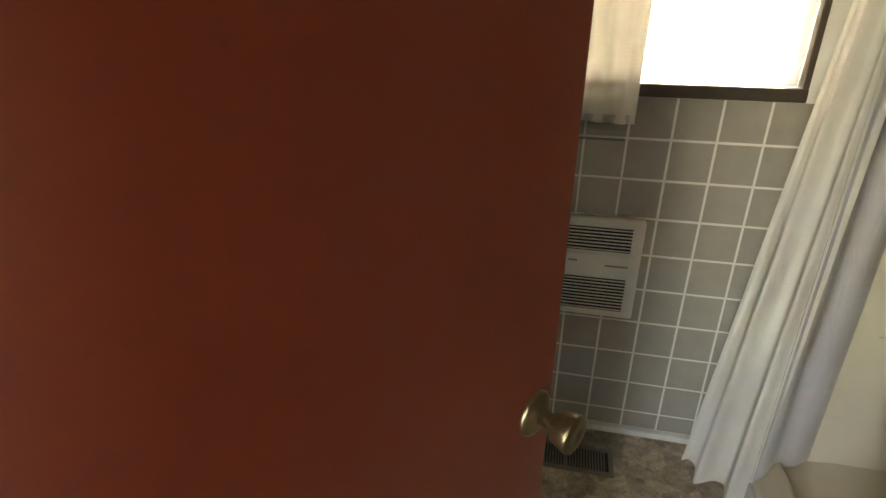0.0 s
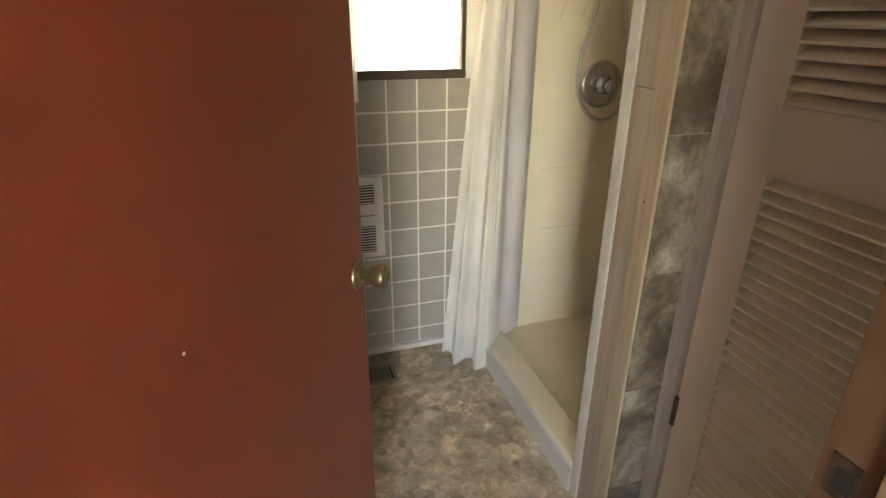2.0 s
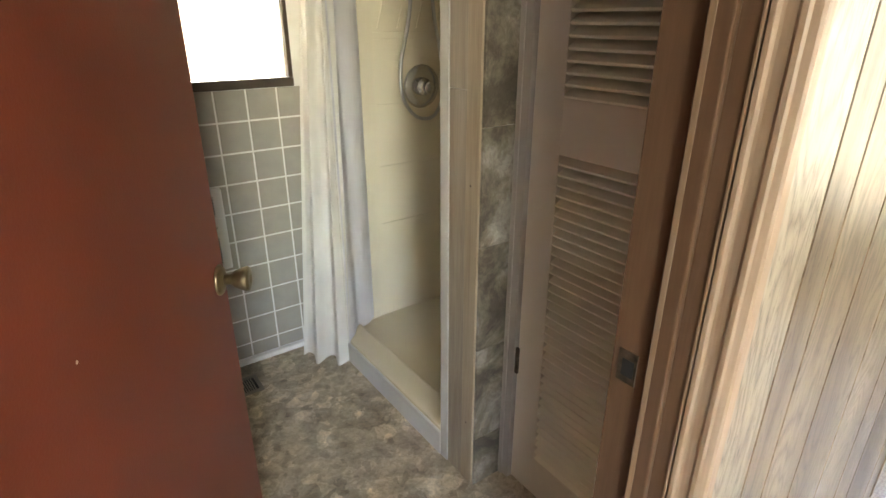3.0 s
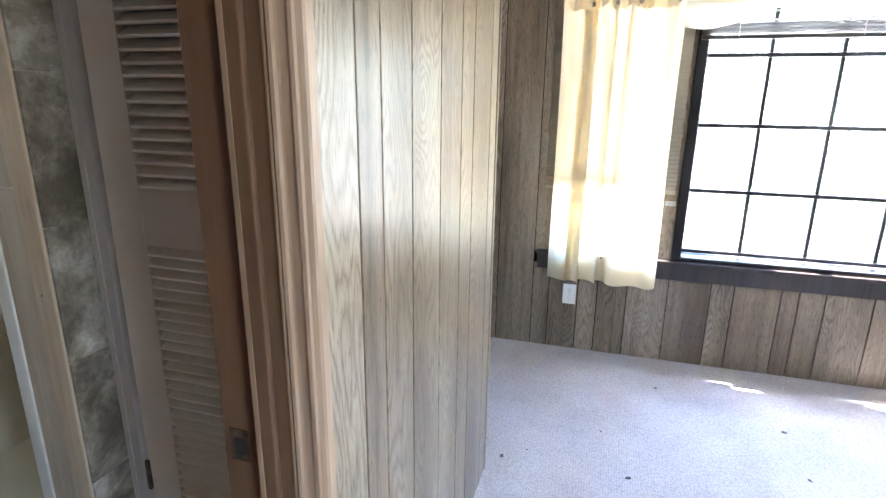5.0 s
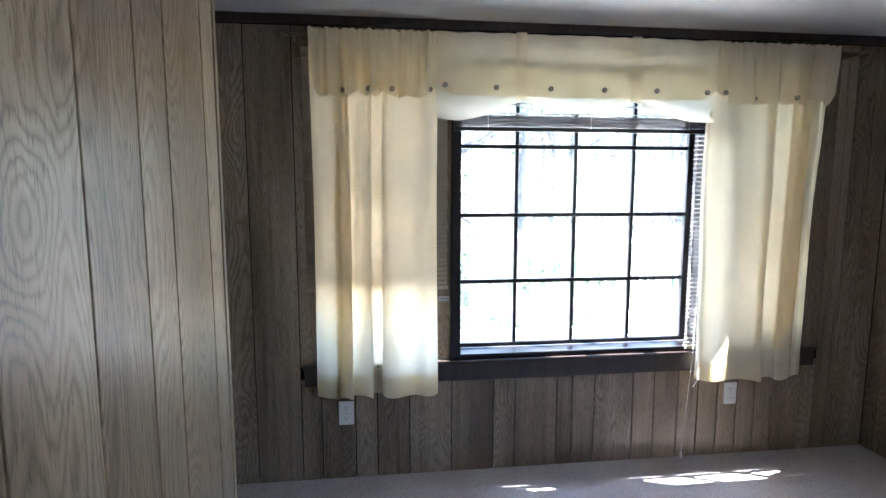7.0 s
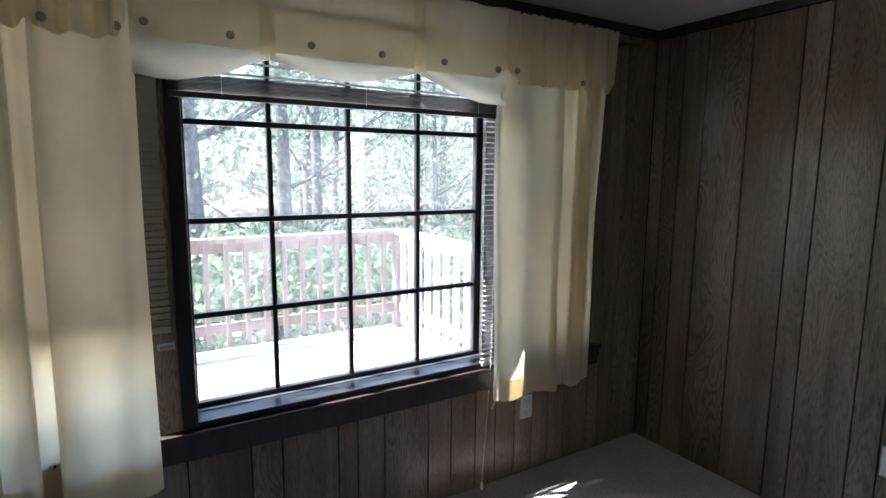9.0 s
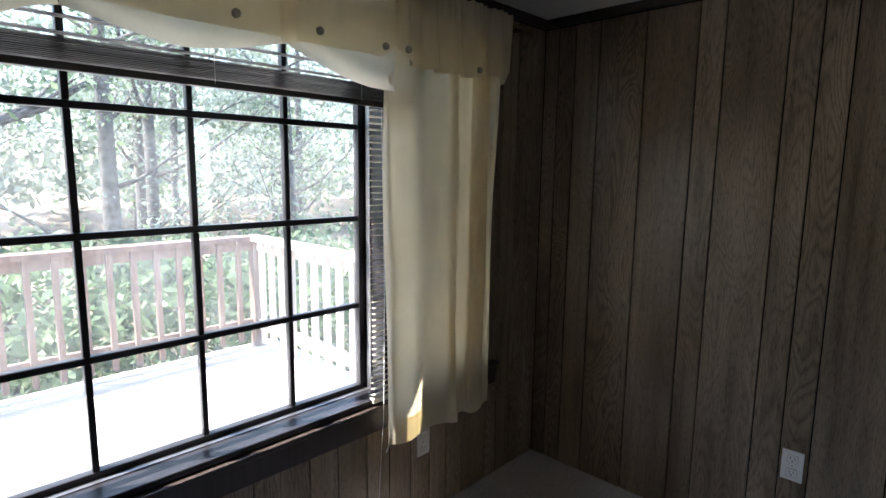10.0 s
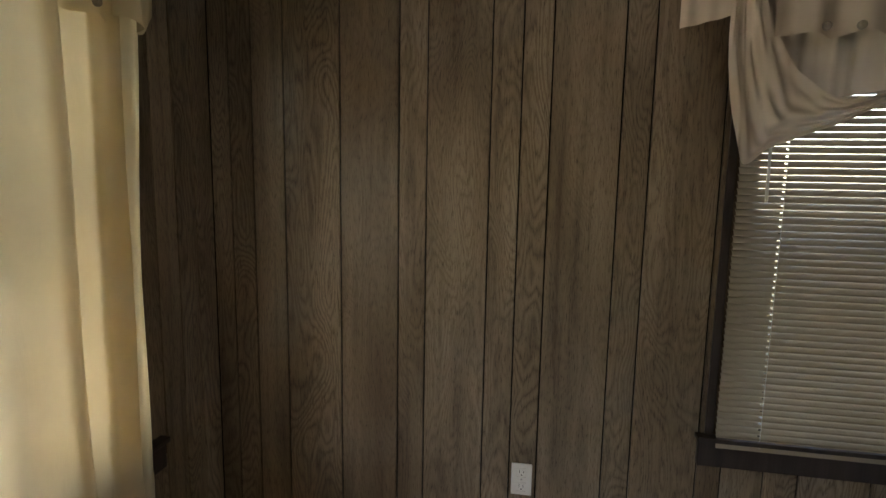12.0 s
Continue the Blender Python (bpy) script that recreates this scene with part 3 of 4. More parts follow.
valve = thing("shower_valve", 1.575, 1.66, 1.08, "round chrome shower valve with lever knob", "tap")
vm = Matrix.Translation((1.578, 1.660, 1.072)) @ Matrix.Rotation(math.pi / 2, 4, "X")
bm = bmesh.new()
lathe(bm, [(0, 0), (0.086, 0), (0.088, 0.004), (0.081, 0.010), (0.05, 0.014), (0.045, 0.013), (0, 0.013)], vm, 40)
part("escutcheon", bm, CHROME, valve, smooth=True)
bm = bmesh.new()
lathe(bm, [(0, 0.013), (0.036, 0.013), (0.034, 0.028), (0.024, 0.034), (0.022, 0.062), (0.026, 0.066), (0.024, 0.074), (0, 0.076)], vm, 28)
part("handle", bm, CHROME, valve, smooth=True)
adopt(valve)

hose = thing("shower_hose", 1.56, 1.62, 1.2, "grey metal hand shower hose hanging in a loop", "hose")
bm = bmesh.new()
way = [Vector(p) for p in ((1.58, 1.63, 2.10), (1.565, 1.628, 1.95), (1.535, 1.628, 1.60), (1.505, 1.628, 1.34), (1.462, 1.626, 1.17), (1.465, 1.622, 1.04), (1.53, 1.62, 0.955), (1.62, 1.62, 0.955), (1.668, 1.622, 1.06), (1.65, 1.626, 1.22), (1.615, 1.628, 1.42), (1.59, 1.628, 1.90), (1.59, 1.63, 2.0))]
pts = []
for a, p, q, d in zip(way, way[1:], way[2:], way[3:]):
    for k in range(6):
        t = k / 6
        pts.append(0.5 * ((2 * p) + (q - a) * t + (2 * a - 5 * p + 4 * q - d) * t * t + (3 * p - a - 3 * q + d) * t ** 3))
tube(bm, pts, 0.0075, 10)
part("tube", bm, STEEL, hose, smooth=True)
bm = bmesh.new()
box(bm, 1.55, 1.61, 1.62, 1.664, 1.94, 2.0, 0.006)
part("bracket", bm, CHROME, hose)
adopt(hose)

shower_curtain = thing("shower_curtain", 1.0, 1.52, 0.05, "cream cotton shower curtain drawn aside", "curtain")


def shower_cloth(u, v):
    bx, by = 0.925 + 0.155 * u, 1.60 - 0.13 * u
    fold = 0.027 * math.sin(u * 13.5 + 0.5 * v) + 0.006 * math.sin(u * 29 + 1.2)
    return Vector((bx + 0.67 * fold + 0.17 * v * (1 - u) + 0.04 * v * u, by + 0.74 * fold, 0.018 - 0.02 * u + 0.008 * math.sin(u * 14) + v * 2.0))


bm = bmesh.new()
sheet(bm, shower_cloth, 80, 30)
part("cloth", bm, LINEN, shower_curtain, smooth=True)
# Pale sheet in place of the bright sheen on the rounded column.
bm = bmesh.new()
sheet(bm, lambda u, v: Vector((1.080 + 0.21 * u + 0.006 * math.sin(u * 9 + v), 1.470 + 0.172 * u ** 0.8 - 0.006 * math.sin(u * 11), 0.085 - 0.02 * u + 1.93 * v)), 30, 10)
part("liner", bm, SHEEN_WHITE, shower_curtain, "pale sheet standing in for sheen on the shower column", smooth=True)
bm = bmesh.new()
tube(bm, [(1.05, 1.70, 2.03), (1.05, 0.78, 2.03)], 0.012)
part("rod", bm, CHROME, shower_curtain)
adopt(shower_curtain)

post = thing("shower_post", 1.10, 0.77, 0.0, "unpainted pine post at the shower opening", "post")
for z0, z1 in ((0, 1.1765), (1.178, CEILING)):
    box_part("pine_board", (1.083, 1.150, 0.712, 0.783, z0, z1), PINE, post, "bare pine board", 0.002)
box_part("pine_edge", (1.080, 1.165, 0.6605, 0.7115, 0, CEILING), PINE_YELLOW, post, "yellower pine stud with a knotty grain", 0.003)
box_part("white_edge", (1.079, 1.165, 0.7835, 0.820, 0, CEILING), EDGE_WHITE, post, "white painted edge strip", 0.004)
for z in (0.22, 0.95, 1.55):
    bm = bmesh.new()
    lathe(bm, [(0, 0.0006), (0.0028, 0.0004), (0.003, -0.0005)], Matrix.Translation((1.080, 0.690, z)) @ Matrix.Rotation(-math.pi / 2, 4, "Y"), 8)
    part("nail_head", bm, OLD_METAL, post)
adopt(post)

# ---- closet ----
strip = thing("stone_strip", 1.13, 0.657, 0.0, "stone-look vinyl tiles on the narrow wall end", "wall tile")
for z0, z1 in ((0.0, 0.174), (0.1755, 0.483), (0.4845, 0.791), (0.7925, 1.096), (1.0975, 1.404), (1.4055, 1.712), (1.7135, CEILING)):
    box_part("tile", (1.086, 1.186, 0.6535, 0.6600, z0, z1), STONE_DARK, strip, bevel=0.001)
adopt(strip)
case = thing("closet_casing", 1.20, 0.635, 0.0, "grey-brown painted closet door casing", "door frame", kind="structure")
box_part("casing_board", (1.190, 1.2105, 0.616, 0.664, 0, 2.03), CASE_GREY, case, bevel=0.003)
box_part("casing_bead", (1.1855, 1.190, 0.640, 0.660, 0, 2.03), CASE_GREY, case, bevel=0.0015)
adopt(case)

closet = thing("closet_door", 1.20, 0.612, 0.0, "taupe painted louvred closet door, closed", "door")
DX0, DX1 = 1.203, 1.233
for n, d in (("stile", (DX0, DX1, 0.522, 0.612, 0.01, 1.97)), ("stile", (DX0, DX1, 0.127, 0.200, 0.01, 1.97)), ("rail", (DX0, DX1, 0.200, 0.522, 1.043, 1.170)),
             ("rail", (DX0, DX1, 0.200, 0.522, 0.01, 0.14)), ("rail", (DX0, DX1, 0.200, 0.522, 1.87, 1.97))):
    box_part(n, d, TAUPE, closet, bevel=0.002)
bm = bmesh.new()
box(bm, -0.0036, 0.0036, -0.1605, 0.1605, -0.0195, 0.0195, 0.0015)
slat_mesh = mesh_of("louvre_slat", bm, LOUVRE_LIT)
for lo, hi in ((0.14, 1.043), (1.170, 1.87)):
    n = round((hi - lo) / 0.0252)
    for i in range(n):
        ob = new("louvre_slat", slat_mesh)
        ob.matrix_basis = pose(1.2205, 0.361, lo + (i + 0.5) * (hi - lo) / n, 0, 58, 0)
        ob.parent = closet
for zc in (0.435, 1.60):
    box_part("hinge", (1.196, 1.204, 0.606, 0.622, zc - 0.042, zc + 0.042), OLD_METAL, closet, "tarnished brass hinge", 0.002)
adopt(closet)

# ---- main window ----
window_2 = thing("window_2", 3.25, -1.4, 0.56, "dark framed window with four rows of panes, blind raised", "window", kind="structure")
Y0, Y1 = -2.052, -0.792
for d in ((3.19, 3.35, Y1 - 0.034, Y1 + 0.012, 0.568, 1.92), (3.19, 3.35, Y0, Y0 + 0.034, 0.568, 1.92), (3.19, 3.35, Y0 + 0.034, Y1 - 0.034, 0.568, 0.588), (3.19, 3.35, Y0 + 0.034, Y1 - 0.034, 1.89, 1.92)):
    box_part("window_frame", d, SASH, window_2, bevel=0.004)
GY = (-2.010, -1.707, -1.409, -1.115, -0.834)
GZ = (0.594, 0.914, 1.239, 1.566, 1.885)
for d in ((3.305, 3.335, GY[0] - 0.012, GY[4] + 0.012, 0.588, 0.606), (3.305, 3.335, GY[0] - 0.012, GY[4] + 0.012, 1.868, 1.89), (3.305, 3.335, GY[0] - 0.008, GY[0] + 0.020, 0.606, 1.868), (3.305, 3.335, GY[4] - 0.010, GY[4] + 0.008, 0.606, 1.868)):
    box_part("sash", d, SASH, window_2, bevel=0.003)
for z in GZ[1:4]:
    bm = bmesh.new()
    box(bm, 3.308, 3.332, GY[0] + 0.02, GY[4] - 0.01, z - 0.010, z + 0.010, 0.004)
    part("muntin", bm, SASH, window_2)
for y in GY[1:4]:
    for a, b in zip(GZ, GZ[1:]):
        bm = bmesh.new()
        box(bm, 3.308, 3.332, y - 0.009, y + 0.009, max(a + 0.0101, 0.606), min(b - 0.0101, 1.868), 0.004)
        part("muntin", bm, SASH, window_2)
for y0, y1 in zip(GY, GY[1:]):
    for a, b in zip(GZ, GZ[1:]):
        p = box_part("pane", (3.319, 3.322, y0 + 0.006, y1 - 0.006, a + 0.006, b - 0.006), GLASS, window_2)
        p.visible_shadow = False
# Side strips are screen tracks; bottom strips stand in for glints on the sill.
for d in ((3.268, 3.290, Y0 + 0.034, Y0 + 0.040, 0.592, 1.885), (3.268, 3.290, Y1 - 0.040, Y1 - 0.034, 0.592, 1.885), (3.276, 3.290, Y0 + 0.034, Y1 - 0.034, 0.588, 0.5915), (3.336, 3.350, Y0 + 0.034, Y1 - 0.034, 0.588, 0.600)):
    box_part("track", d, TRACK_GLINT, window_2, "dull aluminium screen track at the sides, glint strip along the bottom", 0.001)
adopt(window_2)
sill = thing("window_sill", 3.19, -1.39, 0.5, "long dark brown window sill board under the windows", "window sill", kind="structure")
box_part("sill_board", (3.172, 3.36, -2.675, -0.098, 0.545, 0.564), DARK_TRIM, sill, bevel=0.004)
box_part("apron", (3.186, 3.206, -2.670, -0.103, 0.462, 0.5445), DARK_TRIM, sill, bevel=0.003)
adopt(sill)
for nm, (a, b) in (("window_3", (-0.70, -0.20)), ("window_4", (-2.53, -2.14))):
    w = thing(nm, 3.3, (a + b) / 2, 0.56, "dark framed side window behind curtain and blind", "window", kind="structure")
    for d in ((3.215, 3.345, b - 0.03, b, 0.566, 1.92), (3.215, 3.345, a, a + 0.03, 0.566, 1.92), (3.215, 3.345, a + 0.03, b - 0.03, 0.566, 0.60), (3.215, 3.345, a + 0.03, b - 0.03, 1.89, 1.92), (3.30, 3.33, a + 0.03, b - 0.03, 1.225, 1.255)):
        box_part("window_frame", d, SASH, w, bevel=0.003)
    p = box_part("pane", (3.315, 3.318, a + 0.03, b - 0.03, 0.60, 1.89), GLASS, w)
    p.visible_shadow = False
    adopt(w)

boxes("trim_crown_east", [(3.187, 3.2115, -3.0, 1.93, 2.066, CEILING - 0.001)], DARK_TRIM, "dark brown crown trim at the ceiling", "trim", 0.004)
boxes("trim_crown_south", [(-1.7, 3.186, -3.0065, -2.982, 2.066, CEILING - 0.001)], DARK_TRIM, "dark brown crown trim at the ceiling", "trim", 0.004)
boxes("trim_corner_closet", [(2.030, 2.050, -0.0835, -0.0735, 0, 2.06)], PANEL, "thin wood corner edge of the panelled wall", "trim", 0.002)


# ---- blinds ----
def slat_strip(length, depth, material, arch=0.003, holes=()):
    """A thin arched slat along y, with small cord holes through it."""
    bm = bmesh.new()
    n = 5
    ys = sorted([-length / 2, length / 2] + [h + d for h in holes for d in (-0.004, 0.004)])
    rows = [[[bm.verts.new((depth * (k / n - 0.5), y, arch * (1 - (2 * k / n - 1) ** 2) + top)) for k in range(n + 1)] for top in (0.0004, -0.0004)] for y in ys]
    for i, (a, b) in enumerate(zip(rows, rows[1:])):
        for k in range(n):
            if i % 2 and k == n // 2:
                continue
            bm.faces.new([a[0][k], a[0][k + 1], b[0][k + 1], b[0][k]])
            bm.faces.new([a[1][k], b[1][k], b[1][k + 1], a[1][k + 1]])
        for k in (0, n):
            bm.faces.new([a[0][k], b[0][k], b[1][k], a[1][k]])
    return mesh_of("slat", bm, material, True)


def blind(x, y, length, z_low, z_high, pitch, tilt, axis, label, stacked=0, material=None, cord_at=(), ease=9.0):
    """A slatted blind hanging from a head rail; axis is the way its slats run."""
    material = material or SLAT
    ob = thing("window_blind", x, y, z_low, label, "blind")
    turn = 0 if axis == "y" else 90
    me = slat_strip(length, 0.025, material, holes=cord_at)
    z = z_low + 0.012

    def place(nm, mesh, zz, tl, slip=0.0):
        o = new(nm, mesh)
        o.matrix_basis = pose(x, y + slip if axis == "y" else y, zz, 0, 0, turn) @ pose(0, 0, 0, 0, tl, 0)
        o.parent = ob
    bm = bmesh.new()
    box(bm, -0.012, 0.012, -length / 2, length / 2, -0.009, 0.009, 0.003)
    rail_mesh = mesh_of("bottom_rail", bm, material)
    place("bottom_rail", rail_mesh, z_low + 0.009, 0)
    z = z_low + 0.022
    for i in range(stacked):
        place("slat", me, z, random.uniform(-4, 4), random.uniform(-0.002, 0.002))
        z += 0.0042
    z += 0.008
    while z < z_high - 0.03:
        place("slat", me, z, (tilt if z < ease or z > ease + 0.6 else tilt * 0.84) + random.uniform(-2.5, 2.5), random.uniform(-0.002, 0.002))
        z += pitch
    bm = bmesh.new()
    box(bm, -0.016, 0.016, -length / 2, length / 2, -0.014, 0.014, 0.002)
    place("head_rail", mesh_of("head_rail", bm, material), z_high, 0)
    for s in cord_at:
        bm = bmesh.new()
        for dx in (-0.0125, 0.0125):
            tube(bm, [(dx, s, z_low + 0.01 - z_low), (dx, s, z_high - z_low)], 0.0009, 5)
        o = part("ladder_cord", bm, PLASTIC, ob)
        o.matrix_basis = pose(x, y, z_low, 0, 0, turn)
    adopt(ob)
    return ob


blind(3.193, -0.445, 0.635, 0.905, 1.955, 0.0215, 54, "y", "cream slatted blind part lowered, closed, behind curtain", cord_at=(-0.22, 0.22))
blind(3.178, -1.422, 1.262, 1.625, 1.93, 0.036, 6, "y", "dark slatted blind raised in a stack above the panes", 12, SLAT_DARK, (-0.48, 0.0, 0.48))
blind(3.193, -2.268, 0.625, 0.575, 1.955, 0.0215, 10, "y", "taupe slatted blind lowered behind curtain", 0, SLAT_SIDE, (-0.2, 0.2))
south_blind = blind(0.985, -2.985, 0.97, 0.565, 1.90, 0.0205, 50, "x", "taupe slatted blind lowered, its slats tilted nearly shut", 4, SLAT, (-0.36, 0.0, 0.36))

cord = thing("drawstring", 3.17, -1.95, 0.02, "white blind pull cord hanging to the floor", "cord")
bm = bmesh.new()
tube(bm, [(3.165, -1.985, 1.62), (3.15, -1.982, 1.0), (3.148, -1.975, 0.55), (3.152, -1.960, 0.30), (3.158, -1.948, 0.05)], 0.0014, 6)
part("line", bm, PLASTIC, cord)
bm = bmesh.new()
tube(bm, [(3.150, -2.035, 0.63), (3.148, -2.04, 0.55), (3.147, -2.02, 0.45), (3.147, -1.985, 0.39)], 0.003, 6)
part("loop", bm, PLASTIC, cord)
bm = bmesh.new()
lathe(bm, [(0, 0.0), (0.006, 0.002), (0.0075, 0.018), (0.003, 0.034), (0, 0.035)], Matrix.Translation((3.158, -1.948, 0.016)), 12)
part("tassel", bm, PLASTIC, cord, smooth=True)
adopt(cord)


# ---- curtains of the main window ----
def smooth_line(pts, t):
    """A point at t (0 to 1) on a smooth line through pts."""
    k = min(t * (len(pts) - 1), len(pts) - 1.0001)
    i, f = int(k), k - int(k)
    a, p, q, d = [Vector(pts[max(0, min(len(pts) - 1, i + o))]) for o in (-1, 0, 1, 2)]
    return 0.5 * ((2 * p) + (q - a) * f + (2 * a - 5 * p + 4 * q - d) * f * f + (3 * p - a - 3 * q + d) * f ** 3)


def curtain(folds, hang, seed, label, spread=1.0, flare=0.0):
    """A curtain whose lower edge follows folds (along the wall, off the wall); upwards the pleats grow shallow."""
    ob = thing("curtain", 3.13, (folds[0][0] + folds[-1][0]) / 2, 0.42, label, "curtain", "curtains at the main window")
    rnd = random.Random(seed)
    ph = [rnd.uniform(0, 6.28) for _ in range(5)]
    y_first = folds[0][0]
    straight = [(folds[0][0] + (folds[-1][0] - folds[0][0]) * i / (len(folds) - 1), 3.115) for i in range(len(folds))]

    def fn(u, z, off=0.0):
        low = max(0.0, min(1.0, (1.99 - z) / 1.55))
        p = smooth_line(folds, u)
        s = smooth_line(straight, u)
        k = 1.0 + 0.45 * low
        y = s[0] + (p[0] - s[0]) * (0.95 + 0.15 * low)
        y = y_first + (y - y_first) * (spread + (1 - spread) * low)
        x = 3.112 + (p[1] - 3.105) * k + 0.007 * math.sin(u * 88 + ph[0]) * (1 - low) ** 2 + 0.006 * math.sin(u * 19 + 4 * low + ph[1]) * (0.4 + low)
        y += 0.007 * math.sin(5 * low + ph[2]) * (0.5 - u) + flare * math.sin(3.1 * low) * (1 - u) ** 3
        x += 0.004 * math.sin(9 * low + 12 * u + ph[3])
        return Vector((x - off, y, z))

    def hem_z(u):
        return hang + 0.010 * math.sin(u * 21 + ph[4]) + 0.006 * math.sin(u * 43)
    bm = bmesh.new()
    sheet(bm, lambda u, v: fn(u, hem_z(u) + 0.085 + (1.99 - hem_z(u) - 0.085) * v), 180, 34)
    part("cloth", bm, CREAM, ob, smooth=True)
    for off in (0.0025, -0.0015):
        bm = bmesh.new()
        sheet(bm, lambda u, v: fn(u, hem_z(u) + 0.093 * v, off), 180, 5)
        part("hem", bm, CREAM, ob, "doubled hem", smooth=True)
    adopt(ob)
    return ob


curtain([(-0.168, 3.125), (-0.205, 3.106), (-0.255, 3.100), (-0.270, 3.086), (-0.292, 3.078), (-0.322, 3.084), (-0.326, 3.098), (-0.286, 3.104), (-0.276, 3.114), (-0.330, 3.112), (-0.380, 3.088),
         (-0.414, 3.086), (-0.420, 3.100), (-0.404, 3.126), (-0.440, 3.140), (-0.482, 3.128), (-0.468, 3.100), (-0.480, 3.085), (-0.530, 3.092), (-0.600, 3.110), (-0.660, 3.098), (-0.708, 3.110)],
        0.436, 3, "cream cotton curtain, sunlit through its lower half")
curtain([(-1.965, 3.104), (-1.975, 3.086), (-2.050, 3.090), (-2.150, 3.106), (-2.240, 3.095), (-2.278, 3.083), (-2.288, 3.100), (-2.262, 3.114), (-2.300, 3.120), (-2.360, 3.110), (-2.382, 3.090),
         (-2.430, 3.082), (-2.448, 3.094), (-2.405, 3.104), (-2.372, 3.112), (-2.390, 3.122), (-2.440, 3.120), (-2.480, 3.094), (-2.506, 3.100), (-2.532, 3.116)],
        0.438, 8, "cream cotton curtain with yellowish folds", 1.05, 0.012)

rod = thing("curtain_rod", 3.13, -1.4, 2.0, "brass curtain rod with ribbed finials above the window", "curtain rod")
bm = bmesh.new()
tube(bm, [(3.118, -2.72, 2.003), (3.118, -0.085, 2.003)], 0.007)
part("bar", bm, BRASS, rod, smooth=True)
for y, s in ((-0.085, 1), (-2.72, -1)):
    bm = bmesh.new()
    lathe(bm, [(0, 0), (0.008, 0), (0.010, 0.006), (0.006, 0.01), (0.014, 0.018), (0.017, 0.028), (0.013, 0.040), (0.006, 0.047), (0, 0.049)], Matrix.Translation((3.118, y, 2.003)) @ Matrix.Rotation(-s * math.pi / 2, 4, "X"), 16)
    part("finial", bm, BRASS, rod, smooth=True)
    bm = bmesh.new()
    box(bm, 3.118, 3.206, y - s * 0.016 - 0.005, y - s * 0.016 + 0.005, 1.99, 2.012, 0.002)
    part("bracket", bm, BRASS, rod)
adopt(rod)


def rounded(u, corner, z_bot):
    """Lower edge of a panel with rounded corners."""
    d = min(u, 1 - u)
    return z_bot + (0.055 * (1 - d / corner) ** 2.2 if d < corner else 0.0)


valance = thing("valance", 3.10, -1.37, 1.75, "cream cotton valance with buttons, gathered at both ends", "valance")
for y0, y1, seed, gathers in ((-0.172, -0.702, 1, 6.5), (-1.962, -2.578, 2, 5.0)):
    rnd = random.Random(seed)
    p0, p1 = rnd.uniform(0, 6), rnd.uniform(0, 6)
    spots = (0.24, 0.455, 0.645, 0.955) if seed == 1 else (0.03, 0.34, 0.622)
    notches = (0.365, 0.575) if seed == 1 else (0.52, 0.80)

    def ruffle(u, v):
        zb = rounded(u, 0.07, 1.752) + sum(0.026 * math.exp(-((u - n) / 0.035) ** 2) for n in notches)
        amp = 0.008 + 0.020 * (1 - v)
        f = amp * math.sin(u * gathers * 6.283 + p0 + 0.5) + 0.4 * amp * math.sin(u * gathers * 11 + p1) + 0.0035 * math.sin(u * 150) * v
        side = 0.02 * (1 - v) * (0.5 - u)
        return Vector((3.068 - f, y0 + (y1 - y0) * u - side, zb + (2.020 - zb) * v + 0.003 * math.sin(u * 97) * v))
    bm = bmesh.new()
    sheet(bm, ruffle, 120, 14)
    part("gathered_panel", bm, CREAM, valance, "gathered cotton end panel", smooth=True)
    for u in spots:
        c = ruffle(u, 0.10)
        bm = bmesh.new()
        lathe(bm, [(0, 0.005), (0.004, 0.0045), (0.007, 0.006), (0.0105, 0.005), (0.0115, 0.002), (0.0115, -0.004)], Matrix.Translation(c + Vector((-0.004, 0, 0))) @ Matrix.Rotation(-math.pi / 2, 4, "Y"), 16)
        part("button", bm, BUTTON, valance, "carved grey-brown button", smooth=True)


def flat_panel(u, v):
    zb = rounded(u, 0.07, 1.762)
    wr = 0.004 * math.sin(u * 23 + 3 * v) + 0.003 * math.sin(u * 51 - 5 * v) + 0.006 * (1 - v) * math.sin(u * 9)
    return Vector((3.070 - wr, -0.700 - 1.270 * u, zb + (2.022 - zb) * v + 0.002 * math.sin(u * 60) * v))


bm = bmesh.new()
sheet(bm, flat_panel, 120, 14)
part("centre_panel", bm, CREAM, valance, smooth=True)
for y in (-0.735, -0.956, -1.197, -1.440, -1.680, -1.922):
    u = (-0.700 - y) / 1.270
    c = flat_panel(u, 0.14 if 0.06 < u < 0.94 else 0.10)
    bm = bmesh.new()
    lathe(bm, [(0, 0.005), (0.004, 0.0045), (0.007, 0.006), (0.0105, 0.005), (0.0115, 0.002), (0.0115, -0.004)], Matrix.Translation(c + Vector((-0.004, 0, 0))) @ Matrix.Rotation(-math.pi / 2, 4, "Y"), 16)
    part("button", bm, BUTTON, valance, smooth=True)
for y in (-1.060, -1.577):
    bm = bmesh.new()
    sheet(bm, lambda u, v: Vector((3.056 - 0.004 * math.sin(math.pi * u) + 0.012 * max(0, 0.12 - v), y - 0.046 * (u - 0.5), 1.748 + 0.277 * v)), 6, 14)
    part("tab", bm, CREAM, valance, "stitched tab", smooth=True)
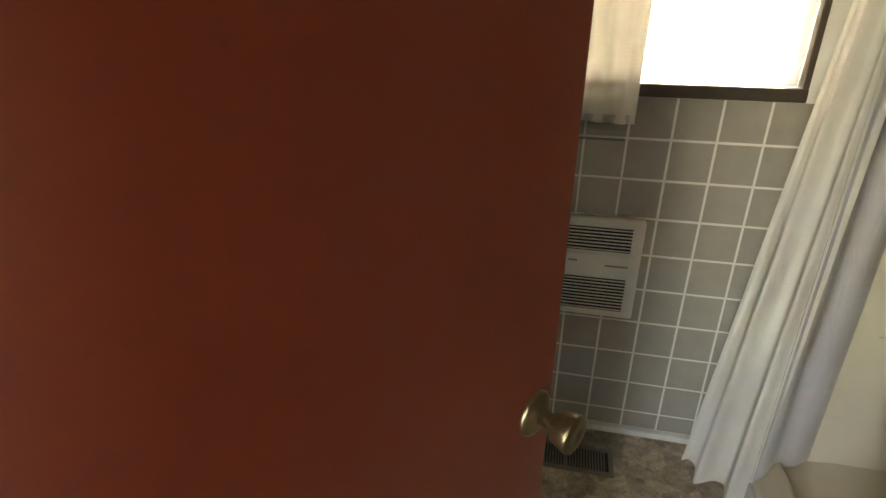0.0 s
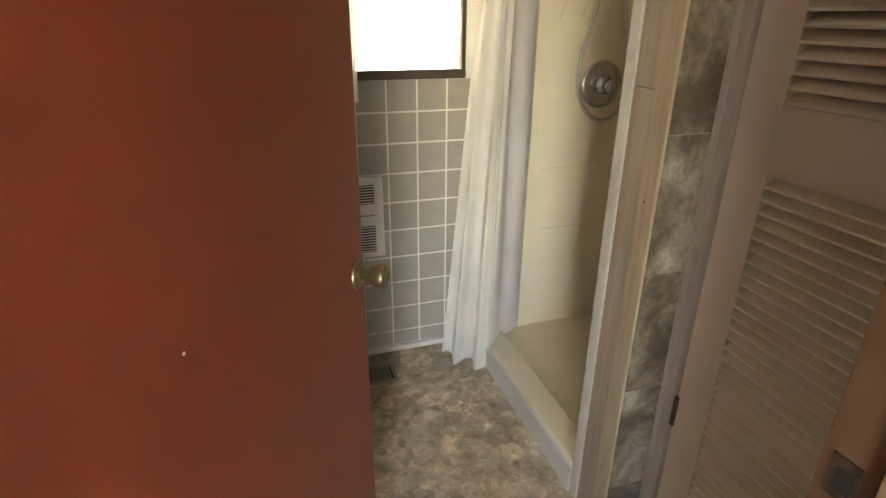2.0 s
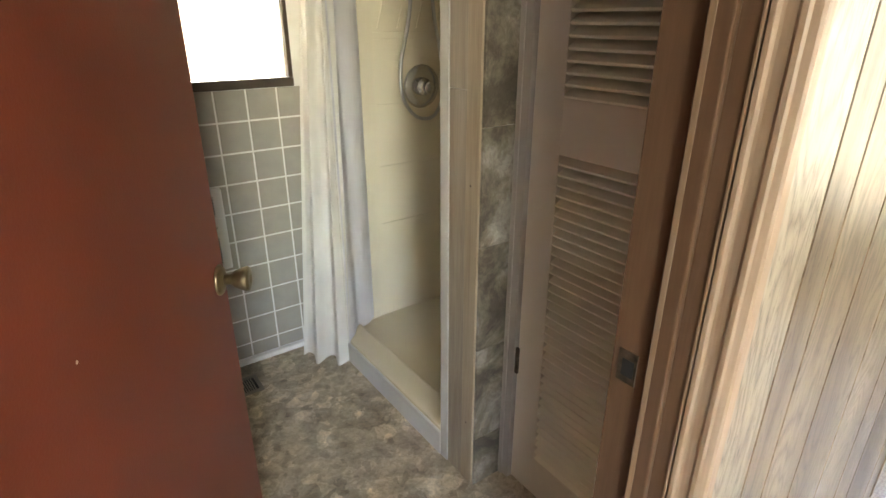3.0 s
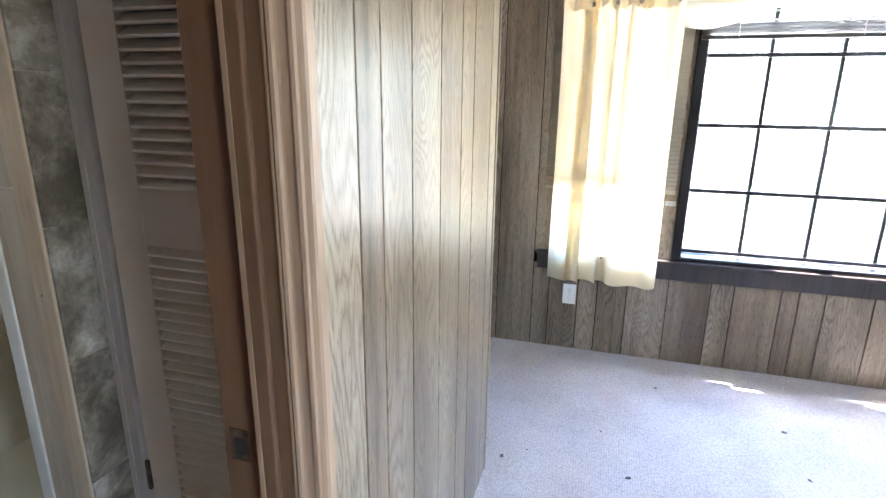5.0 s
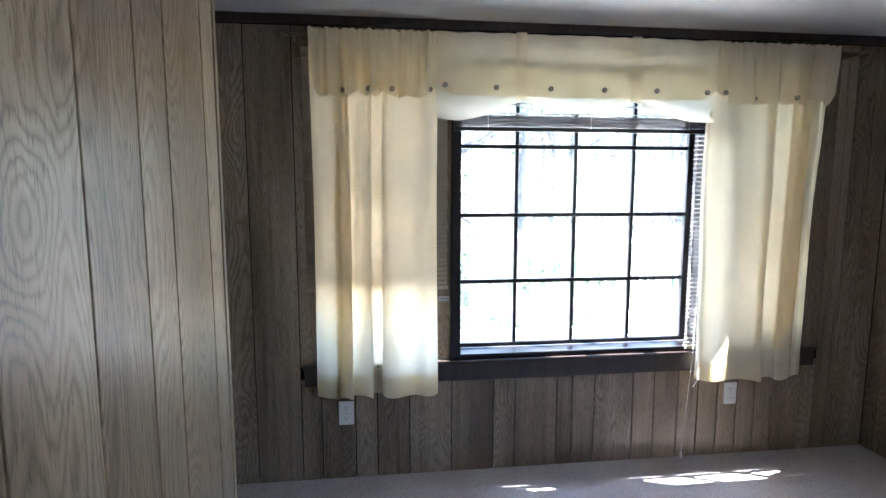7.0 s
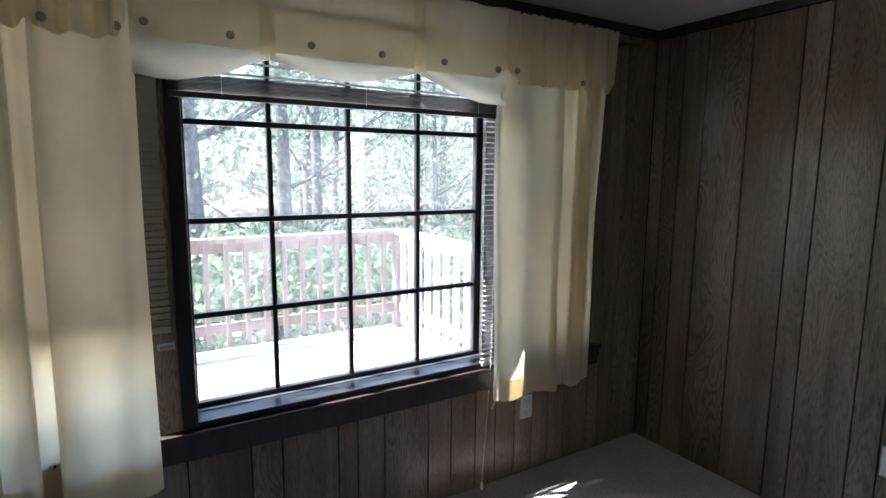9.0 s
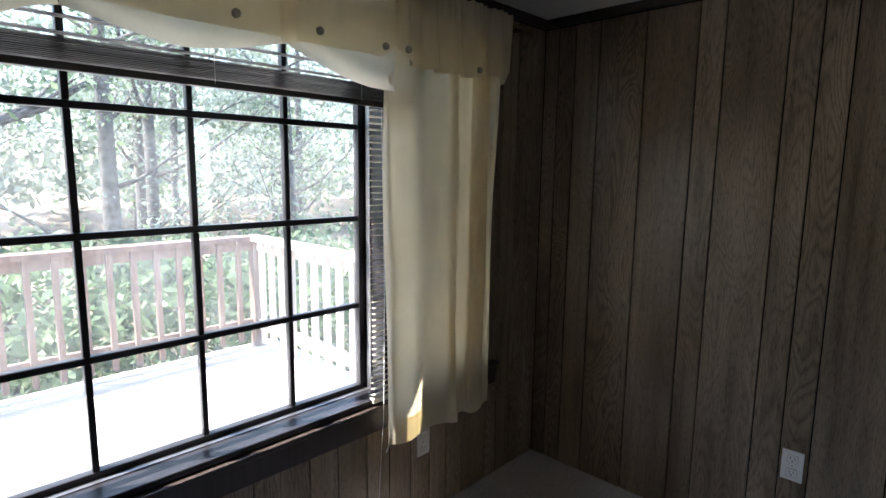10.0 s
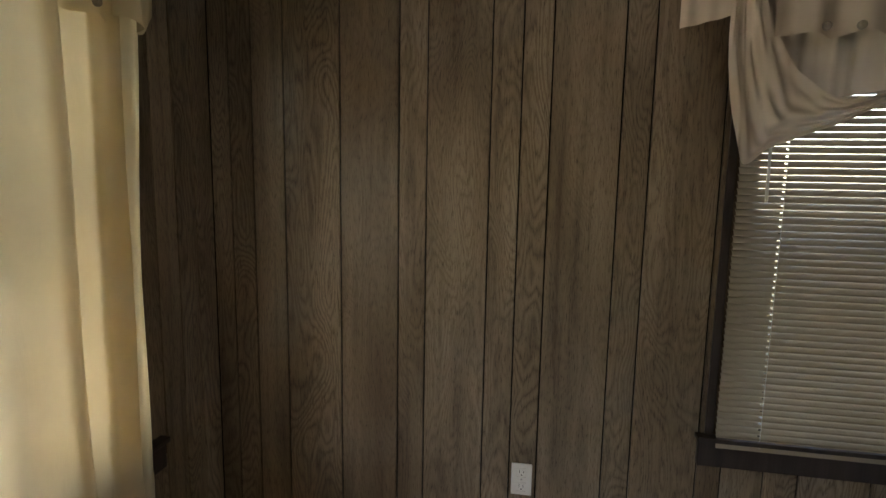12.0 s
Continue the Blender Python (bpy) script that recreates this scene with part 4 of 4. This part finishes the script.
for edge in ([(-0.700, 1.672), (-0.800, 1.660), (-0.933, 1.690), (-1.012, 1.725), (-1.070, 1.742)], [(-1.070, 1.742), (-1.120, 1.732), (-1.200, 1.712), (-1.310, 1.697), (-1.440, 1.716), (-1.590, 1.754)],
             [(-1.580, 1.754), (-1.690, 1.710), (-1.770, 1.685), (-1.860, 1.669), (-1.975, 1.667)]):
    def swag(u, v):
        p = smooth_line(edge, u)
        return Vector((3.092 - 0.013 * math.sin(v * 11 + u * 3) * (1 - v) - 0.006 * (1 - v), p[0], p[1] + (1.90 - p[1]) * v))
    bm = bmesh.new()
    sheet(bm, swag, 40, 16)
    part("swag", bm, SHEER, valance, "thin cream swag lining", smooth=True)
adopt(valance)


# ---- small things in the room ----
latch = thing("window_latch", 3.2, -0.745, 0.855, "small bright metal latch bar on the window frame", "latch")
box_part("plate", (3.1965, 3.2045, -0.772, -0.722, 0.846, 0.868), STEEL, latch, bevel=0.002)
box_part("bar", (3.184, 3.1965, -0.768, -0.726, 0.853, 0.861), CHROME, latch, bevel=0.003)
adopt(latch)
rd = random.Random(21)
for x, y, size in ((2.13, -0.13, 0.011), (2.142, -0.605, 0.012), (2.647, -1.247, 0.012), (2.873, -0.747, 0.009), (2.331, -1.254, 0.010), (2.42, -0.50, 0.006), (2.20, -0.22, 0.006)):
    bm = bmesh.new()
    bmesh.ops.create_icosphere(bm, subdivisions=2, radius=size * 0.7)
    for vtx in bm.verts:
        vtx.co *= rd.uniform(0.65, 1.2)
        vtx.co.x *= 1.5
        vtx.co.z = vtx.co.z * 0.3 + size * 0.28
    crumb = part("carpet_crumb", bm, BARK)
    crumb.matrix_basis = pose(x, y, 0.0, 0, 0, rd.uniform(0, 180))
    tagged(crumb, "dark brown leaf crumb lying on the pale carpet", "debris", "crumbs on the carpet")


# ---- outlets ----
def outlet(x, y, z, axis):
    ob = thing("wall_outlet", x, y, z, "white plastic duplex power outlet on the panelled wall", "outlet", "wall outlets")
    m = pose(x, y, z, 0, 0, 0) if axis == "y" else pose(x, y, z, 0, 0, -90)

    def add(nm, dims, material, bevel=0.0, parent=ob):
        bm = bmesh.new()
        box(bm, *dims, bevel, m)
        return part(nm, bm, material, parent)
    add("plate", (-0.006, 0.0, -0.035, 0.035, -0.057, 0.057), PLASTIC, 0.003)
    for s in (-1, 1):
        face = add("socket", (-0.0085, -0.0055, -0.017, 0.017, s * 0.026 - 0.016, s * 0.026 + 0.016), PLASTIC, 0.004)
        for y0 in (-0.0075, 0.0060):
            add("slot", (-0.0092, -0.0084, y0, y0 + 0.0018, s * 0.026 - 0.001, s * 0.026 + 0.008), BLACK, 0.0, face)
        add("slot", (-0.0092, -0.0084, -0.0022, 0.0022, s * 0.026 - 0.010, s * 0.026 - 0.006), BLACK, 0.0, face)
    add("screw", (-0.0072, -0.0055, -0.003, 0.003, -0.003, 0.003), STEEL, 0.001)
    adopt(ob)
    return ob


outlet(3.2045, -0.288, 0.322, "y")
outlet(3.2045, -2.225, 0.326, "y")
bpy.context.view_layer.update()
outlet(2.071, -2.9995, 0.371, "x")

# ---- south window ----
window_5 = thing("window_5", 0.97, -3.05, 0.6, "dark framed window behind a lowered blind", "window", kind="structure")
for d in ((1.405, 1.44, -3.14, -3.006, 0.60, 1.88), (0.50, 0.535, -3.14, -3.006, 0.60, 1.88), (0.535, 1.405, -3.14, -3.006, 0.60, 0.63), (0.535, 1.405, -3.14, -3.006, 1.85, 1.88), (0.95, 0.98, -3.11, -3.08, 0.63, 1.85), (0.535, 1.405, -3.10, -3.075, 1.22, 1.25)):
    box_part("window_frame", d, SASH, window_5, bevel=0.003)
p = box_part("pane", (0.535, 1.405, -3.095, -3.092, 0.63, 1.85), GLASS, window_5)
p.visible_shadow = False
adopt(window_5)
# Added, out-of-view window around the fill lamp's opening.
for nm, d0, d1 in (("fill_window", (-1.30, -0.30), "x"),):
    w = thing(nm, 0, 0, 0, "plain dark framed window, unseen, added to let in fill light", "window", kind="structure")
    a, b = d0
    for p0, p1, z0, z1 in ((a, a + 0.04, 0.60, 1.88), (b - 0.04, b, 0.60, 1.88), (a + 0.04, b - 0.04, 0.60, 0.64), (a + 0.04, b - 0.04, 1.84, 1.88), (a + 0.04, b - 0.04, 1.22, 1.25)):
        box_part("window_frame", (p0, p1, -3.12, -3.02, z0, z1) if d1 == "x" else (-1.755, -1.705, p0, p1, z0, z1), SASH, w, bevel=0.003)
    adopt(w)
sill_s = thing("south_window_sill", 1.0, -2.98, 0.5, "dark brown sill board under the blind", "window sill", kind="structure")
box_part("sill_board", (0.42, 1.527, -3.14, -2.962, 0.585, 0.600), DARK_TRIM, sill_s, bevel=0.003)
box_part("apron", (0.43, 1.52, -3.000, -2.976, 0.500, 0.5845), DARK_TRIM, sill_s, bevel=0.003)
box_part("side_trim", (1.475, 1.500, -3.000, -2.990, 0.601, 1.95), DARK_TRIM, sill_s, bevel=0.002)
adopt(sill_s)

south_valance = thing("valance", 1.05, -2.93, 1.45, "cream cotton curtain swagged up over the blind", "valance")
OUTER = [(1.548, 1.990), (1.552, 1.860), (1.548, 1.720), (1.520, 1.560), (1.487, 1.450), (1.425, 1.492), (1.346, 1.526), (1.237, 1.569), (1.135, 1.614), (0.900, 1.680), (0.600, 1.740)]
INNER = [(1.490, 1.990), (1.478, 1.930), (1.455, 1.850), (1.420, 1.775), (1.370, 1.705), (1.320, 1.660), (1.270, 1.634), (1.210, 1.628), (1.110, 1.655), (0.880, 1.720), (0.600, 1.790)]
bm = bmesh.new()
sheet(bm, lambda u, v: Vector((1.50 - 0.90 * u, -2.948 + 0.014 * math.sin(u * 52 + 0.8 * math.sin(7 * u)) + 0.004 * math.sin(u * 131), 1.60 + 0.13 * u + (0.39 - 0.13 * u) * v)), 150, 8)
part("back_panel", bm, PINK_CREAM, south_valance, "gathered backing", smooth=True)


def swept(u, v):
    """A band of cloth swept up sideways, creased along its length and pinched at its corner."""
    a, b = smooth_line(OUTER, u), smooth_line(INNER, u)
    p = a + (b - a) * v
    f = 0.011 * math.sin(v * 9.0 + 5 * u + 0.7 * math.sin(u * 17)) + 0.006 * math.sin(v * 21 - 6 * u) + 0.003 * math.sin(v * 33 + u * 40)
    pinch = math.exp(-((u - 0.42) / 0.06) ** 2) * (1 - v) * 0.008 * math.sin(v * 40 + u * 60)
    roll = 0.014 * math.exp(-((1 - v) / 0.10) ** 2)
    return Vector((p[0], -2.905 + f + pinch + roll, p[1]))


bm = bmesh.new()
sheet(bm, swept, 150, 40)
part("swag", bm, PINK_CREAM, south_valance, "diagonal gathered swag", smooth=True)
bm = bmesh.new()
sheet(bm, lambda u, v: Vector((1.450 - 0.86 * u, -2.880 + 0.017 * math.sin(u * 44 + 2.0 + 0.8 * math.sin(u * 9)) * (1.1 - 0.8 * v), 1.778 + 0.016 * abs(math.sin(u * 17 + 0.3)) + 0.24 * v)), 130, 10)
part("ruffle", bm, PINK_CREAM, south_valance, "buttoned ruffle", smooth=True)
bm = bmesh.new()
sheet(bm, lambda u, v: Vector((1.676 - 0.14 * u, -2.932 + 0.006 * math.sin(u * 15) + 0.012 * u * u, 1.826 + 0.030 * u + 0.19 * v)), 18, 6)
part("return_flap", bm, PINK_CREAM, south_valance, smooth=True)
for x in (1.328, 1.246, 1.12, 1.0):
    bm = bmesh.new()
    lathe(bm, [(0, 0.005), (0.004, 0.0045), (0.007, 0.006), (0.0105, 0.005), (0.0115, 0.002), (0.0115, -0.004)], Matrix.Translation((x, -2.862, 1.806)) @ Matrix.Rotation(-math.pi / 2, 4, "X"), 16)
    part("button", bm, BUTTON, south_valance, smooth=True)
adopt(south_valance)
rod_s = thing("curtain_rod", 1.0, -2.93, 2.0, "brass curtain rod above the blind", "curtain rod")
bm = bmesh.new()
tube(bm, [(0.45, -2.92, 2.01), (1.68, -2.92, 2.01)], 0.007)
part("bar", bm, BRASS, rod_s)
bm = bmesh.new()
box(bm, 1.63, 1.64, -3.0, -2.92, 2.0, 2.02)
part("bracket", bm, BRASS, rod_s)
adopt(rod_s)
wand = thing("blind_wand", 1.40, -2.96, 1.3, "clear plastic tilt wand of the blind", "wand")
bm = bmesh.new()
tube(bm, [(1.405, -2.955, 1.86), (1.400, -2.952, 1.34)], 0.0045, 8)
part("stick", bm, PLASTIC, wand)
adopt(wand)

# ---- outdoors ----
boxes("deck_floor", [(3.38, 6.15, -3.15, 2.6, -0.24, -0.135)], RAIL_PALE, "weathered wooden deck outside the window", "deck")
deck_ob = bpy.data.objects["deck_floor"]
bm = bmesh.new()
box(bm, -0.068, 0.068, -2.87, 2.87, -0.017, 0.017, 0.004)
board_mesh = mesh_of("deck_board", bm, DECK)
for i in range(19):
    ob = new("deck_board", board_mesh)
    ob.location = (3.46 + i * 0.1435, -0.27, -0.117)
    ob.parent = deck_ob
railing = thing("deck_railing", 6.05, -0.5, -0.1, "weathered reddish brown deck railing with square balusters", "railing")
box_part("top_rail", (5.98, 6.12, -3.03, 2.5, 0.815, 0.855), RAIL, railing, bevel=0.004)
box_part("upper_rail", (6.03, 6.068, -2.96, 2.5, 0.735, 0.814), RAIL, railing, bevel=0.003)
box_part("lower_rail", (6.03, 6.068, -2.96, 2.5, 0.055, 0.140), RAIL, railing, bevel=0.003)
# The side run is paler than the front run.
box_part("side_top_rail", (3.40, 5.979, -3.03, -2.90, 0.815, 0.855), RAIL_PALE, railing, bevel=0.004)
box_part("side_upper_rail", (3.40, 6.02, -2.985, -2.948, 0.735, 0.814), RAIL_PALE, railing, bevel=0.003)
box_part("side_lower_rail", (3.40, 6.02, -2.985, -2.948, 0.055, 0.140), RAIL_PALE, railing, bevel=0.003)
box_part("post", (5.985, 6.075, -3.01, -2.92, -0.10, 0.814), RAIL, railing, bevel=0.004)
bm = bmesh.new()
box(bm, -0.019, 0.019, -0.019, 0.019, -0.44, 0.41, 0.002)
bal = mesh_of("baluster", bm, RAIL)
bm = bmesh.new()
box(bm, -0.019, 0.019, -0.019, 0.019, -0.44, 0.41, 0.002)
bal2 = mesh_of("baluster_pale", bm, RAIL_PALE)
for i in range(34):
    ob = new("baluster", bal)
    ob.location = (6.010, -2.80 + i * 0.157, 0.402)
    ob.parent = railing
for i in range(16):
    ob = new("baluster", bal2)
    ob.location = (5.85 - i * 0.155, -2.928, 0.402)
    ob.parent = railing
adopt(railing)
# Out-of-view eave, sized by how far sunlight reaches onto the carpet.
boxes("roof_eave", [(3.36, 3.45, -3.3, 2.7, 2.12, 2.24)], SIDING, "pale unseen roof eave added above the windows to trim the sun", "roof", 0.004)

bm = bmesh.new()
sheet(bm, lambda u, v: Vector((3.4 + 70 * u, -60 + 120 * v, -1.7 + 0.25 * noise.noise((u * 30, v * 50, 0)) + 6.0 * max(0, u - 0.25))), 40, 60)
structure("ground", bm, LITTER, "leaf-littered woodland ground sloping up behind the deck", "ground")


def leaf_cloud(name, n, spot, size, material, label, category, seed):
    """Many small folded leaves at places given by spot(random)."""
    r = random.Random(seed)
    verts, faces = [], []
    for _ in range(n):
        c = spot(r)
        a = Vector((r.gauss(0, 1), r.gauss(0, 1), r.gauss(0, 1))).normalized()
        b = a.orthogonal().normalized()
        b = (b * math.cos(r.uniform(0, 6.28)) + a.cross(b) * math.sin(r.uniform(0, 6.28))).normalized()
        s = size * r.uniform(0.5, 1.4)
        k = len(verts)
        verts += [c - a * s, c + b * s * 0.45, c + a * s, c - b * s * 0.45]
        faces.append((k, k + 1, k + 2, k + 3))
    me = bpy.data.meshes.new(name)
    me.from_pydata([tuple(v) for v in verts], [], faces)
    me.materials.append(material)
    return me


def tree(x, y, h, r0, seed, leaves, material, label, spread=1.6, leaf=0.07):
    r = random.Random(seed)
    base = -1.75 + 6.0 * max(0, (x - 3.4) / 70 - 0.25)
    ob = thing("tree", x, y, base, label, "tree", "woodland trees")
    bm = bmesh.new()
    lean = (r.uniform(-0.3, 0.3), r.uniform(-0.3, 0.3))
    pts = [Vector((x + lean[0] * t * t + 0.06 * math.sin(5 * t + seed), y + lean[1] * t * t, base + h * t)) for t in [i / 9 for i in range(10)]]
    tube(bm, pts, [r0 * (1 - 0.75 * i / 9) for i in range(10)], 9)
    tips = []
    for k in range(15):
        i = r.randint(2, 8)
        p = pts[i]
        az = r.uniform(0, 6.28)
        ln = spread * r.uniform(0.5, 1.2)
        q = [p + Vector((math.cos(az) * ln * s, math.sin(az) * ln * s, ln * (0.25 * s + 0.45 * s * s))) for s in (0, 0.35, 0.7, 1.0)]
        tube(bm, q, [r0 * 0.35, r0 * 0.22, r0 * 0.13, r0 * 0.05], 6)
        tips += q[1:]
        for _ in range(2):
            az2 = az + r.uniform(-1, 1)
            l2 = ln * 0.5
            q2 = [q[2] + Vector((math.cos(az2) * l2 * s, math.sin(az2) * l2 * s, l2 * 0.4 * s)) for s in (0, 0.5, 1.0)]
            tube(bm, q2, [r0 * 0.12, r0 * 0.07, r0 * 0.03], 5)
            tips += q2[1:]
    part("trunk", bm, BARK, ob, "grey-brown trunk and limbs", smooth=True)
    me = leaf_cloud("crown", leaves, lambda q: tips[q.randrange(len(tips))] + Vector((q.gauss(0, 0.33), q.gauss(0, 0.33), q.gauss(0, 0.28))), leaf, material, "", "", seed + 50)
    c = new("crown", me)
    c.parent = ob
    adopt(ob)
    return ob


rt = random.Random(12)
for k, (x, y) in enumerate(((9.0, -1.55), (10.5, -3.1), (9.6, 2.2), (12.0, -4.1), (11.0, 0.4), (12.0, -6.9), (12.2, 3.6), (13.0, -4.85), (13.8, 0.8), (14.0, -8.2), (15.5, -5.0), (16.0, 5.0), (17.0, -1.5), (18.0, -10.0), (19.0, 2.5), (20.0, -6.5), (22.0, -2.0), (23.0, 6.0), (24.0, -13.0), (26.0, -8.0))):
    tree(x, y, rt.uniform(6.5, 9.5), rt.uniform(0.07, 0.16) if k > 1 else 0.15, k, 2300 if k < 12 else 1600, LEAF_WASHED if k % 3 else LEAF, "slim woodland tree with sparse spring leaves", rt.uniform(1.3, 2.2), 0.048 + 0.003 * k)


def shrub_spot(r):
    x = 6.9 + abs(r.gauss(0, 2.2))
    y = r.uniform(-11, 9)
    top = 0.35 + 0.55 * noise.noise((x * 0.5, y * 0.6, 1.0)) + 0.06 * (x - 6.9) - max(0, -y - 4) * 0.03
    return Vector((x + r.gauss(0, 0.1), y, -1.7 + (top + 1.7) * r.random() ** 0.6))


ob = new("undergrowth", leaf_cloud("undergrowth", 42000, shrub_spot, 0.075, LEAF, "", "", 77))
tagged(ob, "dense green undergrowth behind the deck railing", "shrubs", kind="stuff")


def far_spot(r):
    x = r.uniform(24, 34)
    y = r.uniform(-34, 26)
    top = 8 + 5 * noise.noise((x * 0.2, y * 0.2, 4.0))
    return Vector((x, y, 0.0 + top * r.random()))


ob = new("far_woods", leaf_cloud("far_woods", 26000, far_spot, 0.26, LEAF_WASHED, "", "", 78))
tagged(ob, "distant green woods, paled in colour for haze", "woods", kind="stuff")

# ---- pieces of walls and floors ----
EAST_CUTS = [1.93, 1.72, 1.52, 1.42, 1.22, 1.12, 0.92, 0.72, 0.62, 0.42, 0.32, 0.117, -0.084, -0.175, -0.331, -0.434, -0.586, -0.788, -0.991, -1.098, -1.309, -1.388, -1.502, -1.702, -1.815, -1.942, -2.05, -2.16, -2.265, -2.364, -2.463, -2.62, -2.70, -2.80, -2.90, -3.0]
planks(wall_east, "y", 3.205, EAST_CUTS, [(-2.66, -0.12, 0.50, 1.93)])
for a, b in ((-0.79, -0.70), (-0.20, -0.084), (-2.14, -2.06), (-2.70, -2.53)):
    ob = new("plank", plank(b - a, 1.40, "y"))
    ob.location, ob.parent = (3.2055, (a + b) / 2, 1.25), wall_east
SOUTH_CUTS = [3.205, 3.13, 3.044, 2.925, 2.721, 2.515, 2.42, 2.212, 2.116, 2.024, 1.81, 1.722, 1.515, 1.44, 1.315, 1.215, 1.01, 0.91, 0.71, 0.5, 0.41, 0.2, 0.0, -0.1, -0.3, -0.4, -0.6, -0.8, -0.9, -1.1, -1.3, -1.4, -1.6, -1.7]
planks(wall_south, "x", -3.0, SOUTH_CUTS, SOUTH_OPEN, flip=True)
HALL_CUTS = [0.886, 1.025, 1.115, 1.258, 1.439, 1.61, 1.733, 1.943, 2.034]
planks(wall_hall, "x", -0.08, HALL_CUTS, [])
planks(wall_hall, "x", -0.08, [-1.7, -1.5, -1.3, -1.2, -1.0, -0.9, -0.8, -0.6, -0.5, -0.3, -0.1, 0.095], [])
planks(wall_closet, "y", 2.045, [-0.07, 0.1, 0.2, 0.4, 0.5, 0.6, 0.8, 1.0, 1.1, 1.3, 1.4, 1.6, 1.93], [], flip=True)

PITCH = 0.1131
tile_meshes = {}
for i in range(-7, 3):
    for k in range(-1, 9):
        x0, z0 = 0.866 + i * PITCH, 0.085 + k * PITCH
        x1, z1 = x0 + PITCH, z0 + PITCH
        x1, z0, z1 = min(x1, 1.075), max(z0, 0.02), min(z1, 1.103)
        if x1 - x0 < 0.02 or z1 - z0 < 0.02:
            continue
        key = (round(x1 - x0, 3), round(z1 - z0, 3))
        if key not in tile_meshes:
            bm = bmesh.new()
            w, h, g, c = key[0] / 2, key[1] / 2, 0.003, 0.0012
            o = [bm.verts.new((sx * (w - g), 0.0024, sz * (h - g))) for sx, sz in ((-1, -1), (1, -1), (1, 1), (-1, 1))]
            n = [bm.verts.new((sx * (w - g - c), 0.0, sz * (h - g - c))) for sx, sz in ((-1, -1), (1, -1), (1, 1), (-1, 1))]
            bm.faces.new(n)
            for q in range(4):
                bm.faces.new([o[q], o[(q + 1) % 4], n[(q + 1) % 4], n[q]])
            tile_meshes[key] = mesh_of("tile", bm, TILE)
        ob = new("tile", tile_meshes[key])
        ob.location = ((x0 + x1) / 2, 1.7208, (z0 + z1) / 2)
        ob.parent = wall_bath
